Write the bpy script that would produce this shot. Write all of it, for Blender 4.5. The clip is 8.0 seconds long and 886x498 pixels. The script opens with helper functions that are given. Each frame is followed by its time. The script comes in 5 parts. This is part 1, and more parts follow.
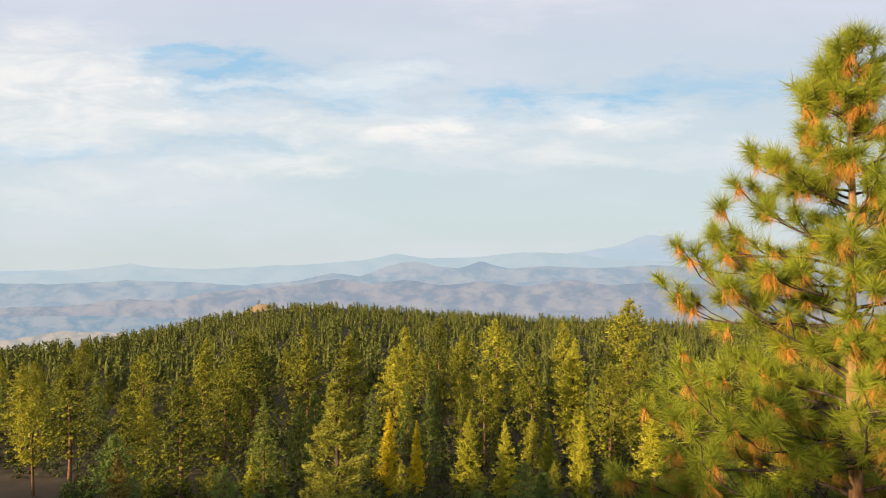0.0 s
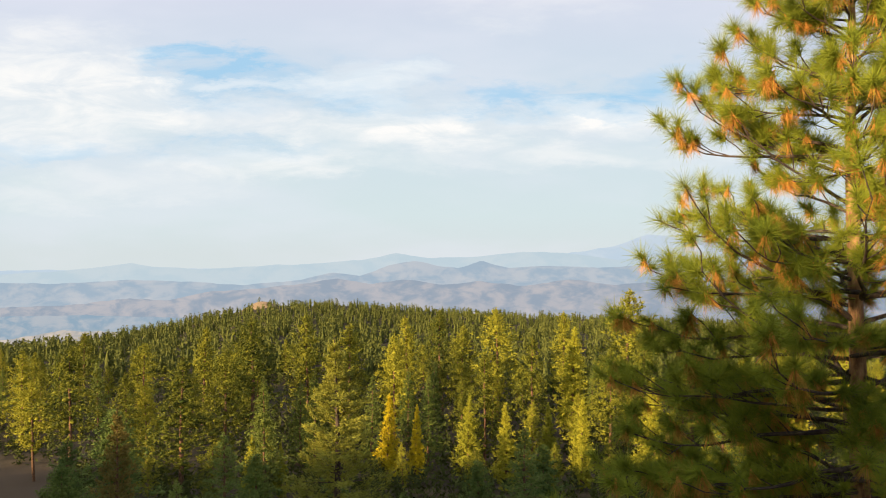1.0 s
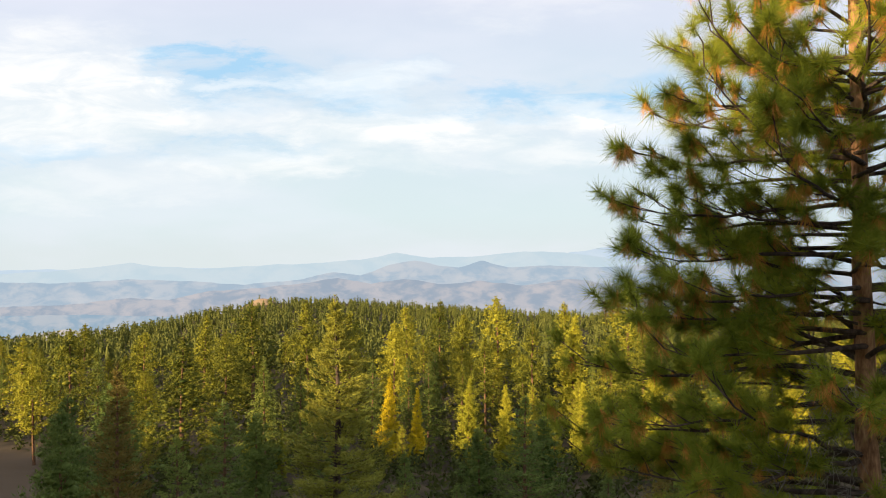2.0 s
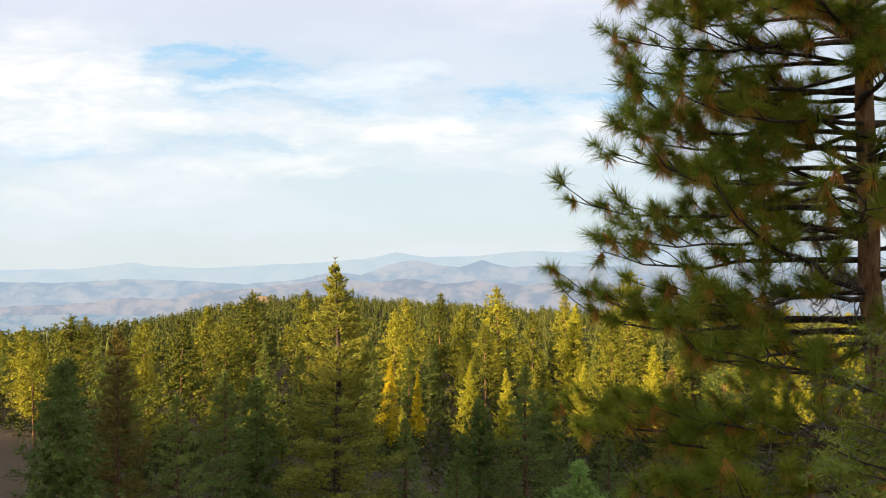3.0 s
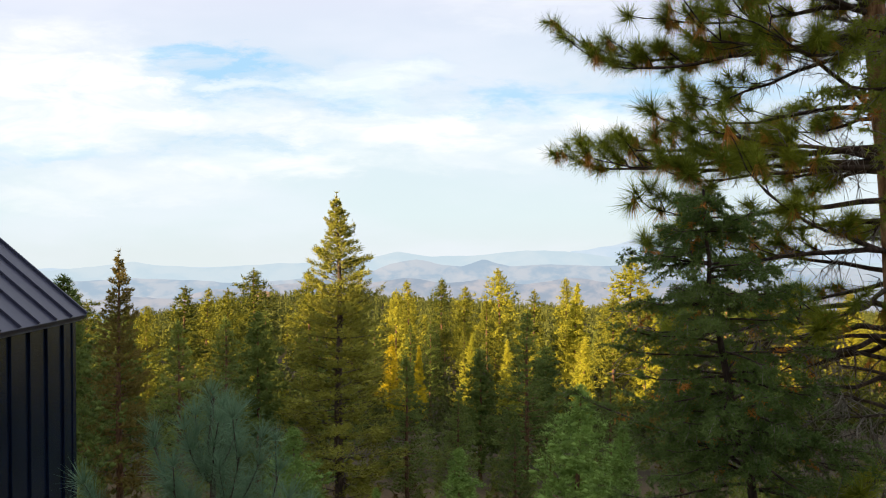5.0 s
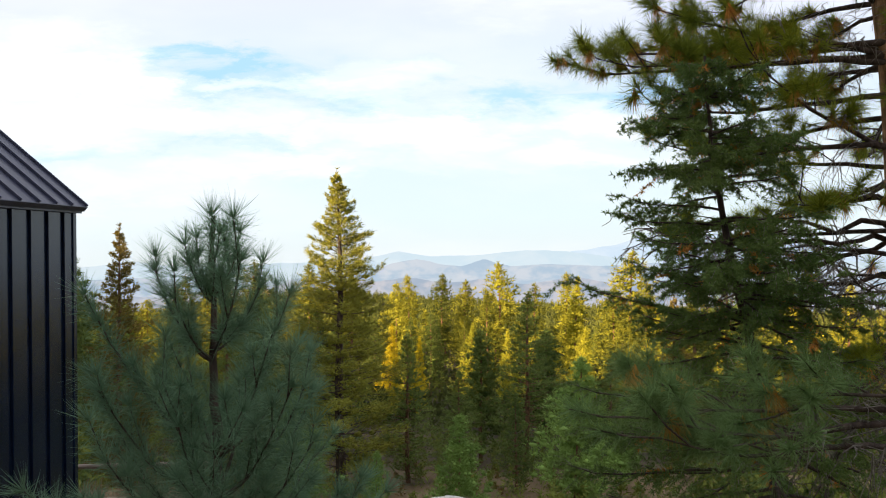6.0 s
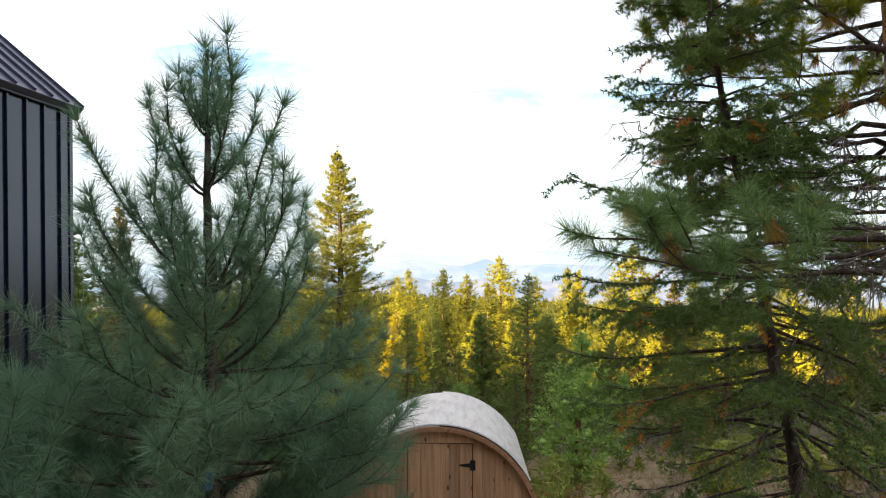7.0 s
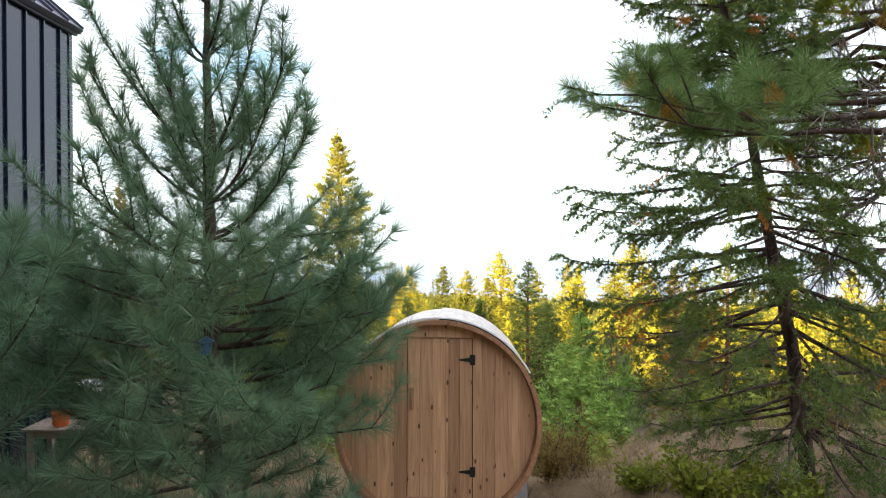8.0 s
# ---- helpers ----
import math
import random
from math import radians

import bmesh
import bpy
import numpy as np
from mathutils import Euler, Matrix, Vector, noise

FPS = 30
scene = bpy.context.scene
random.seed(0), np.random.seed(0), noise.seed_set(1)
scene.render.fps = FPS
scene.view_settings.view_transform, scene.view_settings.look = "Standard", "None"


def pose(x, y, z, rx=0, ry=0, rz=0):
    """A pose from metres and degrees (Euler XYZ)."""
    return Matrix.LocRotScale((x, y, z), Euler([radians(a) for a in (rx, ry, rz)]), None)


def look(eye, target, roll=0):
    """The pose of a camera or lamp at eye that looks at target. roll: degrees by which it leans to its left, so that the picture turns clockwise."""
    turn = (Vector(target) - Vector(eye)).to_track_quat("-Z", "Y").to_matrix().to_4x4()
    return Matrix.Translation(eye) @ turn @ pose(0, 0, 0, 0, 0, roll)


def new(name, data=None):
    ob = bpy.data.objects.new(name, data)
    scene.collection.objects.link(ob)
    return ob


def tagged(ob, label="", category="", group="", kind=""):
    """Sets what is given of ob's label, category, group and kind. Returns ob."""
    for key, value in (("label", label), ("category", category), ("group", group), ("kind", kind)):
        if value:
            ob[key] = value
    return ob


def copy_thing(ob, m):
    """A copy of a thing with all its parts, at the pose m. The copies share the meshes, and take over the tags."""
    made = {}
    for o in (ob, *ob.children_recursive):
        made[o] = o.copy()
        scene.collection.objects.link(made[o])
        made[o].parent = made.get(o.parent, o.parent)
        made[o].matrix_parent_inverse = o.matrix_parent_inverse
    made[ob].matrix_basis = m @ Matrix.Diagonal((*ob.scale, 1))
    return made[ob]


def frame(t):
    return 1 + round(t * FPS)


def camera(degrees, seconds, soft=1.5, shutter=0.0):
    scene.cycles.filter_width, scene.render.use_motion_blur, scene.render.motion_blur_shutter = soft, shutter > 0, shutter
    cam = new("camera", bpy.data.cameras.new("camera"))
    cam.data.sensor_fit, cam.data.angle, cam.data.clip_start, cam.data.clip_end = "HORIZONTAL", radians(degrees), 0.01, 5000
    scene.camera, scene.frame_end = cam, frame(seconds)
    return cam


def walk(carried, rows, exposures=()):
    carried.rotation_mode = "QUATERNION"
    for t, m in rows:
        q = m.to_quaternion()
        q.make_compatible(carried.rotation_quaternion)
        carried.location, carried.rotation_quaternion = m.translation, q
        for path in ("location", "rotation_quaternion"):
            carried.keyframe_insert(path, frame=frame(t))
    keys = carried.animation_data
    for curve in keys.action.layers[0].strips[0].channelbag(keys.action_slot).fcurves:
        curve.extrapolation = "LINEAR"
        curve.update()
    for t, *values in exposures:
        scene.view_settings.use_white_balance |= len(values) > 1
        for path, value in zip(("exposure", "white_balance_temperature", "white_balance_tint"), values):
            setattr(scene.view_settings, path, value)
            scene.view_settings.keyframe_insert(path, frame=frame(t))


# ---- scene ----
cam = camera(65.0, 8.0, soft=1.0)
PATH = [
    (0.0, -0.02, 0.02, 19.85, -0.16), (0.5, 0.0, 0.0, 18.53, -0.14), (1.0, 0.0, 0.0, 17.22, -0.13),
    (2.5, -0.01, 0.02, 13.11, -0.09), (3.0, -0.02, 0.02, 11.92, -0.08), (3.5, -0.02, 0.02, 10.83, -0.06),
    (4.0, -0.02, 0.0, 9.66, -0.03), (4.5, -0.01, 0.0, 8.49, 0.02), (6.0, -0.02, -0.02, 5.87, 0.07),
    (6.5, 0.0, -0.01, 5.12, 0.14), (7.0, 0.03, 0.01, 4.39, 0.16), (7.5, 0.035, 0.01, 3.74, 0.16),
    (8.0, 0.034, 0.0, 3.21, 0.17),
]
EXPOSURES = [(0.0, 1.25), (1.0, 1.35), (2.5, 1.5), (3.5, 1.48), (4.5, 1.52), (6.0, 1.7), (6.5, 1.85), (7.0, 2.2), (7.5, 2.5), (8.0, 2.8)]
walk(cam, [(t, pose(x, y, z, 89.2, 0, yaw)) for t, x, y, z, yaw in PATH], EXPOSURES)

# ---- light ----
SUN_ELEV = 12.8
SUN_SIDE = 50.0   # degrees to the left of straight behind the camera
sun_data = bpy.data.lights.new("sun", "SUN")
sun_data.energy = 5.0
sun_data.angle = radians(0.6)
sun_data.color = (1.0, 0.74, 0.42)
sun = new("sun", sun_data)
sun_from = Vector((-math.sin(radians(SUN_SIDE)) * math.cos(radians(SUN_ELEV)), -math.cos(radians(SUN_SIDE)) * math.cos(radians(SUN_ELEV)), math.sin(radians(SUN_ELEV))))
sun.matrix_world = look(sun_from * 60, (0, 0, 0))


def math_node(tree, op, a, b=None, clamp=False):
    n = tree.nodes.new("ShaderNodeMath")
    n.operation = op
    n.use_clamp = clamp
    for i, v in enumerate((a, b)):
        if v is None:
            continue
        if isinstance(v, (int, float)):
            n.inputs[i].default_value = v
        else:
            tree.links.new(v, n.inputs[i])
    return n.outputs[0]


def mix_colour(tree, fac, a, b, blend="MIX"):
    n = tree.nodes.new("ShaderNodeMix")
    n.data_type = "RGBA"
    n.blend_type = blend
    for sock, v in ((n.inputs[0], fac), (n.inputs[6], a), (n.inputs[7], b)):
        if isinstance(v, (int, float)):
            sock.default_value = v
        elif isinstance(v, tuple):
            sock.default_value = (*v, 1) if len(v) == 3 else v
        else:
            tree.links.new(v, sock)
    return n.outputs[2]


def noise_node(tree, vector, scale, detail=3.0, rough=0.5, distort=0.0):
    n = tree.nodes.new("ShaderNodeTexNoise")
    n.inputs["Scale"].default_value = scale
    n.inputs["Detail"].default_value = detail
    n.inputs["Roughness"].default_value = rough
    n.inputs["Distortion"].default_value = distort
    if vector is not None:
        tree.links.new(vector, n.inputs["Vector"])
    return n


def ramp_node(tree, fac, stops):
    n = tree.nodes.new("ShaderNodeValToRGB")
    e = n.color_ramp.elements
    while len(e) < len(stops):
        e.new(0.5)
    for k, (pos, col) in zip(e, stops):
        k.position = pos
        k.color = (*col, 1) if isinstance(col, tuple) else (col, col, col, 1)
    tree.links.new(fac, n.inputs[0])
    return n.outputs[0]


def map_range(tree, value, a, b, c=0.0, d=1.0, smooth=True):
    n = tree.nodes.new("ShaderNodeMapRange")
    n.interpolation_type = "SMOOTHSTEP" if smooth else "LINEAR"
    for i, v in ((1, a), (2, b), (3, c), (4, d)):
        n.inputs[i].default_value = v
    tree.links.new(value, n.inputs[0])
    return n.outputs[0]


# ---- sky: thin high cloud with blue gaps ----
world = bpy.data.worlds.new("sky")
world.use_nodes = True
scene.world = world
wt = world.node_tree
wt.nodes.clear()
sky = wt.nodes.new("ShaderNodeTexSky")
sky.sky_type = "NISHITA"
sky.sun_disc = False
sky.sun_elevation = radians(SUN_ELEV)
sky.sun_rotation = radians(180 + SUN_SIDE)
sky.air_density = 1.0
sky.dust_density = 1.5
coords = wt.nodes.new("ShaderNodeTexCoord")
split = wt.nodes.new("ShaderNodeSeparateXYZ")
wt.links.new(coords.outputs["Generated"], split.inputs[0])
ahead = math_node(wt, "ADD", math_node(wt, "ABSOLUTE", split.outputs[1]), 0.05)
u_dir = math_node(wt, "DIVIDE", split.outputs[0], ahead)
v_dir = math_node(wt, "DIVIDE", split.outputs[2], ahead)
plane = wt.nodes.new("ShaderNodeCombineXYZ")
wt.links.new(u_dir, plane.inputs[0])
wt.links.new(math_node(wt, "MULTIPLY", v_dir, 3.2), plane.inputs[1])
warp = noise_node(wt, plane.outputs[0], 5.5, 8.0, 0.66)
fine = noise_node(wt, plane.outputs[0], 9.0, 6.0, 0.62, 0.6)
wide = noise_node(wt, plane.outputs[0], 2.2, 4.0, 0.55)
warp_split = wt.nodes.new("ShaderNodeSeparateXYZ")
wt.links.new(warp.outputs["Color"], warp_split.inputs[0])
u_w = math_node(wt, "ADD", u_dir, math_node(wt, "MULTIPLY", math_node(wt, "SUBTRACT", warp_split.outputs[0], 0.5), 0.34))
v_w = math_node(wt, "ADD", v_dir, math_node(wt, "MULTIPLY", math_node(wt, "SUBTRACT", warp_split.outputs[1], 0.5), 0.1))


def sky_patch(u, v, half_u, half_v):
    """A soft oval of the sky round the direction (u, v)."""
    a = math_node(wt, "DIVIDE", math_node(wt, "SUBTRACT", u_w, u), half_u)
    b = math_node(wt, "DIVIDE", math_node(wt, "SUBTRACT", v_w, v), half_v)
    r = math_node(wt, "ADD", math_node(wt, "MULTIPLY", a, a), math_node(wt, "MULTIPLY", b, b))
    return map_range(wt, r, 1.0, 0.0)


def sky_sum(patches):
    total = None
    for u, v, hu, hv, amount in patches:
        p = math_node(wt, "MULTIPLY", sky_patch(u, v, hu, hv), amount)
        total = p if total is None else math_node(wt, "ADD", total, p)
    return total


gaps = sky_sum([(-0.335, 0.25, 0.11, 0.026, 0.75), (-0.24, 0.215, 0.22, 0.05, 0.42), (-0.56, 0.122, 0.16, 0.025, 0.55), (0.18, 0.185, 0.24, 0.03, 0.6),
                (-0.07, 0.2, 0.12, 0.05, 0.3), (0.36, 0.215, 0.2, 0.03, 0.4), (-0.28, 0.125, 0.16, 0.03, 0.3)])
whites = sky_sum([(-0.55, 0.2, 0.24, 0.11, 0.7), (-0.055, 0.155, 0.19, 0.045, 0.62), (-0.03, 0.15, 0.1, 0.018, 0.3), (0.22, 0.168, 0.16, 0.032, 0.55), (0.2, 0.166, 0.08, 0.012, 0.3), (-0.255, 0.105, 0.16, 0.035, 0.55),
                  (-0.1, 0.215, 0.14, 0.03, 0.5), (-0.3, 0.17, 0.16, 0.035, 0.45), (-0.27, 0.215, 0.08, 0.016, 0.4), (-0.4, 0.2, 0.1, 0.02, 0.3), (0.05, 0.12, 0.25, 0.03, 0.25), (0.3, 0.12, 0.25, 0.025, 0.25), (-0.5, 0.07, 0.3, 0.03, 0.25), (0.12, 0.33, 0.2, 0.05, 0.25)])
gaps = math_node(wt, "MULTIPLY", gaps, map_range(wt, fine.outputs[0], 0.36, 0.6, 0.2, 1.2))
whites = math_node(wt, "MULTIPLY", whites, map_range(wt, fine.outputs[0], 0.32, 0.66, 0.45, 1.35), True)
veil = ramp_node(wt, map_range(wt, v_dir, -0.02, 0.42, 0, 1, False), [
    (0.0, (0.64, 0.70, 0.71)), (0.12, (0.63, 0.73, 0.75)), (0.35, (0.60, 0.71, 0.77)), (0.62, (0.60, 0.68, 0.78)), (0.85, (0.64, 0.67, 0.79)), (1.0, (0.64, 0.67, 0.78))])
veil = mix_colour(wt, map_range(wt, wide.outputs[0], 0.4, 0.65, 0, 0.4), veil, (0.76, 0.78, 0.86))
nishita = mix_colour(wt, 1.0, sky.outputs[0], (0.055, 0.055, 0.055), "MULTIPLY")
blue = mix_colour(wt, 0.85, nishita, (0.32, 0.64, 0.92))
cover = mix_colour(wt, math_node(wt, "MINIMUM", gaps, 0.74), veil, blue)
cover = mix_colour(wt, math_node(wt, "MINIMUM", whites, 1.0), cover, (0.93, 0.92, 0.90))
sunward = map_range(wt, split.outputs[1], 0.25, -0.5)
glow = mix_colour(wt, 1.0, sky.outputs[0], (0.065, 0.065, 0.065), "MULTIPLY")
cover = mix_colour(wt, sunward, cover, mix_colour(wt, 1.0, cover, glow, "ADD"))
background = wt.nodes.new("ShaderNodeBackground")
background.inputs[1].default_value = 0.42
wt.links.new(cover, background.inputs[0])
wt.links.new(background.outputs[0], wt.nodes.new("ShaderNodeOutputWorld").inputs[0])


# ---- materials ----
def material(name):
    m = bpy.data.materials.new(name)
    m.use_nodes = True
    t = m.node_tree
    return m, t, t.nodes["Principled BSDF"], t.nodes["Material Output"]


def needle_material(name, dark, light, shift=0.25, through_light=0.26, rough=0.75):
    """Foliage: each needle or leaf has a tone of its own, each tree another; some light passes through."""
    m, t, bsdf, out = material(name)
    geo = t.nodes.new("ShaderNodeNewGeometry")
    info = t.nodes.new("ShaderNodeObjectInfo")
    pos = noise_node(t, geo.outputs["Position"], 0.7, 2.0)
    f = math_node(t, "ADD", math_node(t, "MULTIPLY", geo.outputs["Random Per Island"], 0.34), math_node(t, "MULTIPLY", pos.outputs[0], 0.85))
    f = math_node(t, "ADD", f, math_node(t, "MULTIPLY", math_node(t, "SUBTRACT", info.outputs["Random"], 0.6), shift * 1.6), True)
    col = mix_colour(t, f, dark, light)
    t.links.new(col, bsdf.inputs["Base Color"])
    bsdf.inputs["Roughness"].default_value = rough
    bsdf.inputs["Specular IOR Level"].default_value = 0.08
    tr = t.nodes.new("ShaderNodeBsdfTranslucent")
    t.links.new(col, tr.inputs[0])
    mix = t.nodes.new("ShaderNodeMixShader")
    mix.inputs[0].default_value = through_light
    t.links.new(bsdf.outputs[0], mix.inputs[1])
    t.links.new(tr.outputs[0], mix.inputs[2])
    t.links.new(mix.outputs[0], out.inputs[0])
    return m


def bark_material(name, dark, light, scale=9.0):
    m, t, bsdf, out = material(name)
    tc = t.nodes.new("ShaderNodeTexCoord")
    mp = t.nodes.new("ShaderNodeMapping")
    mp.inputs["Scale"].default_value = (1, 1, 0.3)
    t.links.new(tc.outputs["Object"], mp.inputs[0])
    n = noise_node(t, mp.outputs[0], scale, 6.0, 0.65)
    v = t.nodes.new("ShaderNodeTexVoronoi")
    v.inputs["Scale"].default_value = scale * 1.3
    t.links.new(mp.outputs[0], v.inputs["Vector"])
    f = math_node(t, "MULTIPLY", map_range(t, n.outputs[0], 0.3, 0.7), map_range(t, v.outputs["Distance"], 0.0, 0.5, 0.5, 1.0))
    t.links.new(mix_colour(t, f, dark, light), bsdf.inputs["Base Color"])
    bsdf.inputs["Roughness"].default_value = 0.9
    bsdf.inputs["Specular IOR Level"].default_value = 0.15
    b = t.nodes.new("ShaderNodeBump")
    b.inputs["Strength"].default_value = 0.8
    b.inputs["Distance"].default_value = 0.03
    t.links.new(f, b.inputs["Height"])
    t.links.new(b.outputs[0], bsdf.inputs["Normal"])
    return m


PINE = needle_material("pine_needles", (0.09, 0.14, 0.018), (0.42, 0.43, 0.04), through_light=0.34)
PINE_DEAD = needle_material("dead_pine_needles", (0.34, 0.14, 0.03), (0.68, 0.32, 0.07))
PINE_YOUNG = needle_material("young_pine_needles", (0.085, 0.17, 0.095), (0.23, 0.34, 0.19))
# Copy of the pine needles with the shade of the low bough in its colour.
PINE_SHADED = needle_material("shaded_deep_green_pine_needles", (0.07, 0.15, 0.05), (0.21, 0.3, 0.1))
PINE_BRIGHT = needle_material("bright_young_pine_needles", (0.11, 0.19, 0.045), (0.26, 0.38, 0.085))
FIR = needle_material("fir_needles", (0.08, 0.14, 0.04), (0.24, 0.31, 0.08))
FIR_LIGHT = needle_material("light_fir_needles", (0.15, 0.19, 0.028), (0.34, 0.37, 0.06))
FOREST = needle_material("forest_pine_needles", (0.03, 0.046, 0.009), (0.31, 0.29, 0.027), shift=0.42, through_light=0.1)
FOREST_DARK = needle_material("forest_fir_needles", (0.04, 0.068, 0.016), (0.2, 0.225, 0.042), shift=0.4, through_light=0.2)
LARCH = needle_material("larch_needles", (0.36, 0.28, 0.012), (0.7, 0.56, 0.025))
LARCH_GREEN = needle_material("greenish_larch_needles", (0.16, 0.18, 0.02), (0.44, 0.4, 0.035))
SLOPE_FIR = needle_material("slope_fir_needles", (0.05, 0.085, 0.022), (0.22, 0.27, 0.06), shift=0.4, through_light=0.28)
SPRUCE = needle_material("sunlit_fir_needles", (0.055, 0.08, 0.018), (0.3, 0.285, 0.04), through_light=0.16)
SHRUB = needle_material("ochre_shrub_leaves", (0.10, 0.06, 0.02), (0.24, 0.17, 0.05))
STRAW = needle_material("straw", (0.16, 0.11, 0.06), (0.36, 0.28, 0.16))
LEAF = needle_material("yellow_green_leaves", (0.10, 0.15, 0.02), (0.26, 0.28, 0.04))
FAR_FOREST = needle_material("far_forest_needles", (0.02, 0.036, 0.01), (0.115, 0.12, 0.026), through_light=0.1)
# Undergrowth colour lowered to put in the shade between the forest trees.
SHADE_THICKET = needle_material("shade_dark_undergrowth", (0.018, 0.028, 0.008), (0.07, 0.078, 0.018), through_light=0.08)
RUSTY = needle_material("rusty_fir_needles", (0.06, 0.07, 0.018), (0.24, 0.17, 0.04))
BARK = bark_material("pine_bark", (0.055, 0.032, 0.02), (0.24, 0.13, 0.07))
PINE_BARK = bark_material("orange_pine_bark", (0.12, 0.06, 0.03), (0.46, 0.26, 0.13))
BARK_DARK = bark_material("fir_bark", (0.035, 0.026, 0.02), (0.12, 0.085, 0.065))
BARK_GREY = bark_material("dead_twig_bark", (0.13, 0.11, 0.088), (0.33, 0.29, 0.235), 20.0)


def ground_material():
    m, t, bsdf, out = material("dry_grass_ground")
    geo = t.nodes.new("ShaderNodeNewGeometry")
    big = noise_node(t, geo.outputs["Position"], 0.11, 5.0, 0.6)
    small = noise_node(t, geo.outputs["Position"], 3.2, 8.0, 0.7)
    col = ramp_node(t, big.outputs[0], [(0.3, (0.075, 0.06, 0.03)), (0.48, (0.19, 0.13, 0.065)), (0.6, (0.27, 0.19, 0.1)), (0.75, (0.11, 0.1, 0.03))])
    col = mix_colour(t, map_range(t, small.outputs[0], 0.35, 0.7, 0, 0.6), col, (0.09, 0.062, 0.04))
    where = t.nodes.new("ShaderNodeSeparateXYZ")
    t.links.new(geo.outputs["Position"], where.inputs[0])
    litter = mix_colour(t, map_range(t, big.outputs[0], 0.45, 0.7), (0.045, 0.034, 0.02), (0.11, 0.08, 0.045))
    litter = mix_colour(t, map_range(t, small.outputs[0], 0.4, 0.7, 0, 0.5), litter, (0.03, 0.03, 0.014))
    wooded = math_node(t, "ADD", where.outputs[1], math_node(t, "MULTIPLY", big.outputs[0], 30.0))
    col = mix_colour(t, map_range(t, wooded, 62.0, 80.0), col, litter)
    side = math_node(t, "DIVIDE", where.outputs[0], math_node(t, "MAXIMUM", where.outputs[1], 1.0))
    bare = math_node(t, "MULTIPLY", map_range(t, side, -0.5, -0.56), math_node(t, "MULTIPLY", map_range(t, where.outputs[1], 66.0, 78.0), map_range(t, where.outputs[1], 140.0, 120.0)))
    col = mix_colour(t, bare, col, mix_colour(t, small.outputs[0], (0.11, 0.075, 0.045), (0.07, 0.05, 0.03)))
    t.links.new(col, bsdf.inputs["Base Color"])
    bsdf.inputs["Roughness"].default_value = 0.95
    bsdf.inputs["Specular IOR Level"].default_value = 0.1
    b = t.nodes.new("ShaderNodeBump")
    b.inputs["Distance"].default_value = 0.06
    t.links.new(small.outputs[0], b.inputs["Height"])
    t.links.new(b.outputs[0], bsdf.inputs["Normal"])
    return m


def wood_material(name, dark, light, along=2, rough=0.6):
    """Sawn cedar: grain along one axis, knots, and a tone of its own for each board."""
    m, t, bsdf, out = material(name)
    tc = t.nodes.new("ShaderNodeTexCoord")
    info = t.nodes.new("ShaderNodeObjectInfo")
    add = t.nodes.new("ShaderNodeVectorMath")
    add.operation = "ADD"
    shift = t.nodes.new("ShaderNodeCombineXYZ")
    for i in range(3):
        t.links.new(math_node(t, "MULTIPLY", info.outputs["Random"], 17.0 + 5 * i), shift.inputs[i])
    t.links.new(tc.outputs["Object"], add.inputs[0])
    t.links.new(shift.outputs[0], add.inputs[1])
    mp = t.nodes.new("ShaderNodeMapping")
    s = [9.0, 9.0, 9.0]
    s[along] = 0.5
    mp.inputs["Scale"].default_value = s
    t.links.new(add.outputs[0], mp.inputs[0])
    grain = noise_node(t, mp.outputs[0], 2.2, 6.0, 0.6, 1.2)
    knot_map = t.nodes.new("ShaderNodeMapping")
    k = [10.0, 10.0, 10.0]
    k[along] = 4.5
    knot_map.inputs["Scale"].default_value = k
    t.links.new(add.outputs[0], knot_map.inputs[0])
    knots = t.nodes.new("ShaderNodeTexVoronoi")
    knots.inputs["Scale"].default_value = 1.0
    t.links.new(knot_map.outputs[0], knots.inputs["Vector"])
    col = mix_colour(t, map_range(t, grain.outputs[0], 0.25, 0.75), dark, light)
    tone = mix_colour(t, info.outputs["Random"], (0.66, 0.6, 0.56), (1.16, 1.14, 1.12))
    col = mix_colour(t, 1.0, col, tone, "MULTIPLY")
    col = mix_colour(t, map_range(t, knots.outputs["Distance"], 0.17, 0.09), col, (0.10, 0.045, 0.02))
    t.links.new(col, bsdf.inputs["Base Color"])
    bsdf.inputs["Roughness"].default_value = rough
    b = t.nodes.new("ShaderNodeBump")
    b.inputs["Strength"].default_value = 0.25
    b.inputs["Distance"].default_value = 0.004
    t.links.new(grain.outputs[0], b.inputs["Height"])
    t.links.new(b.outputs[0], bsdf.inputs["Normal"])
    return m


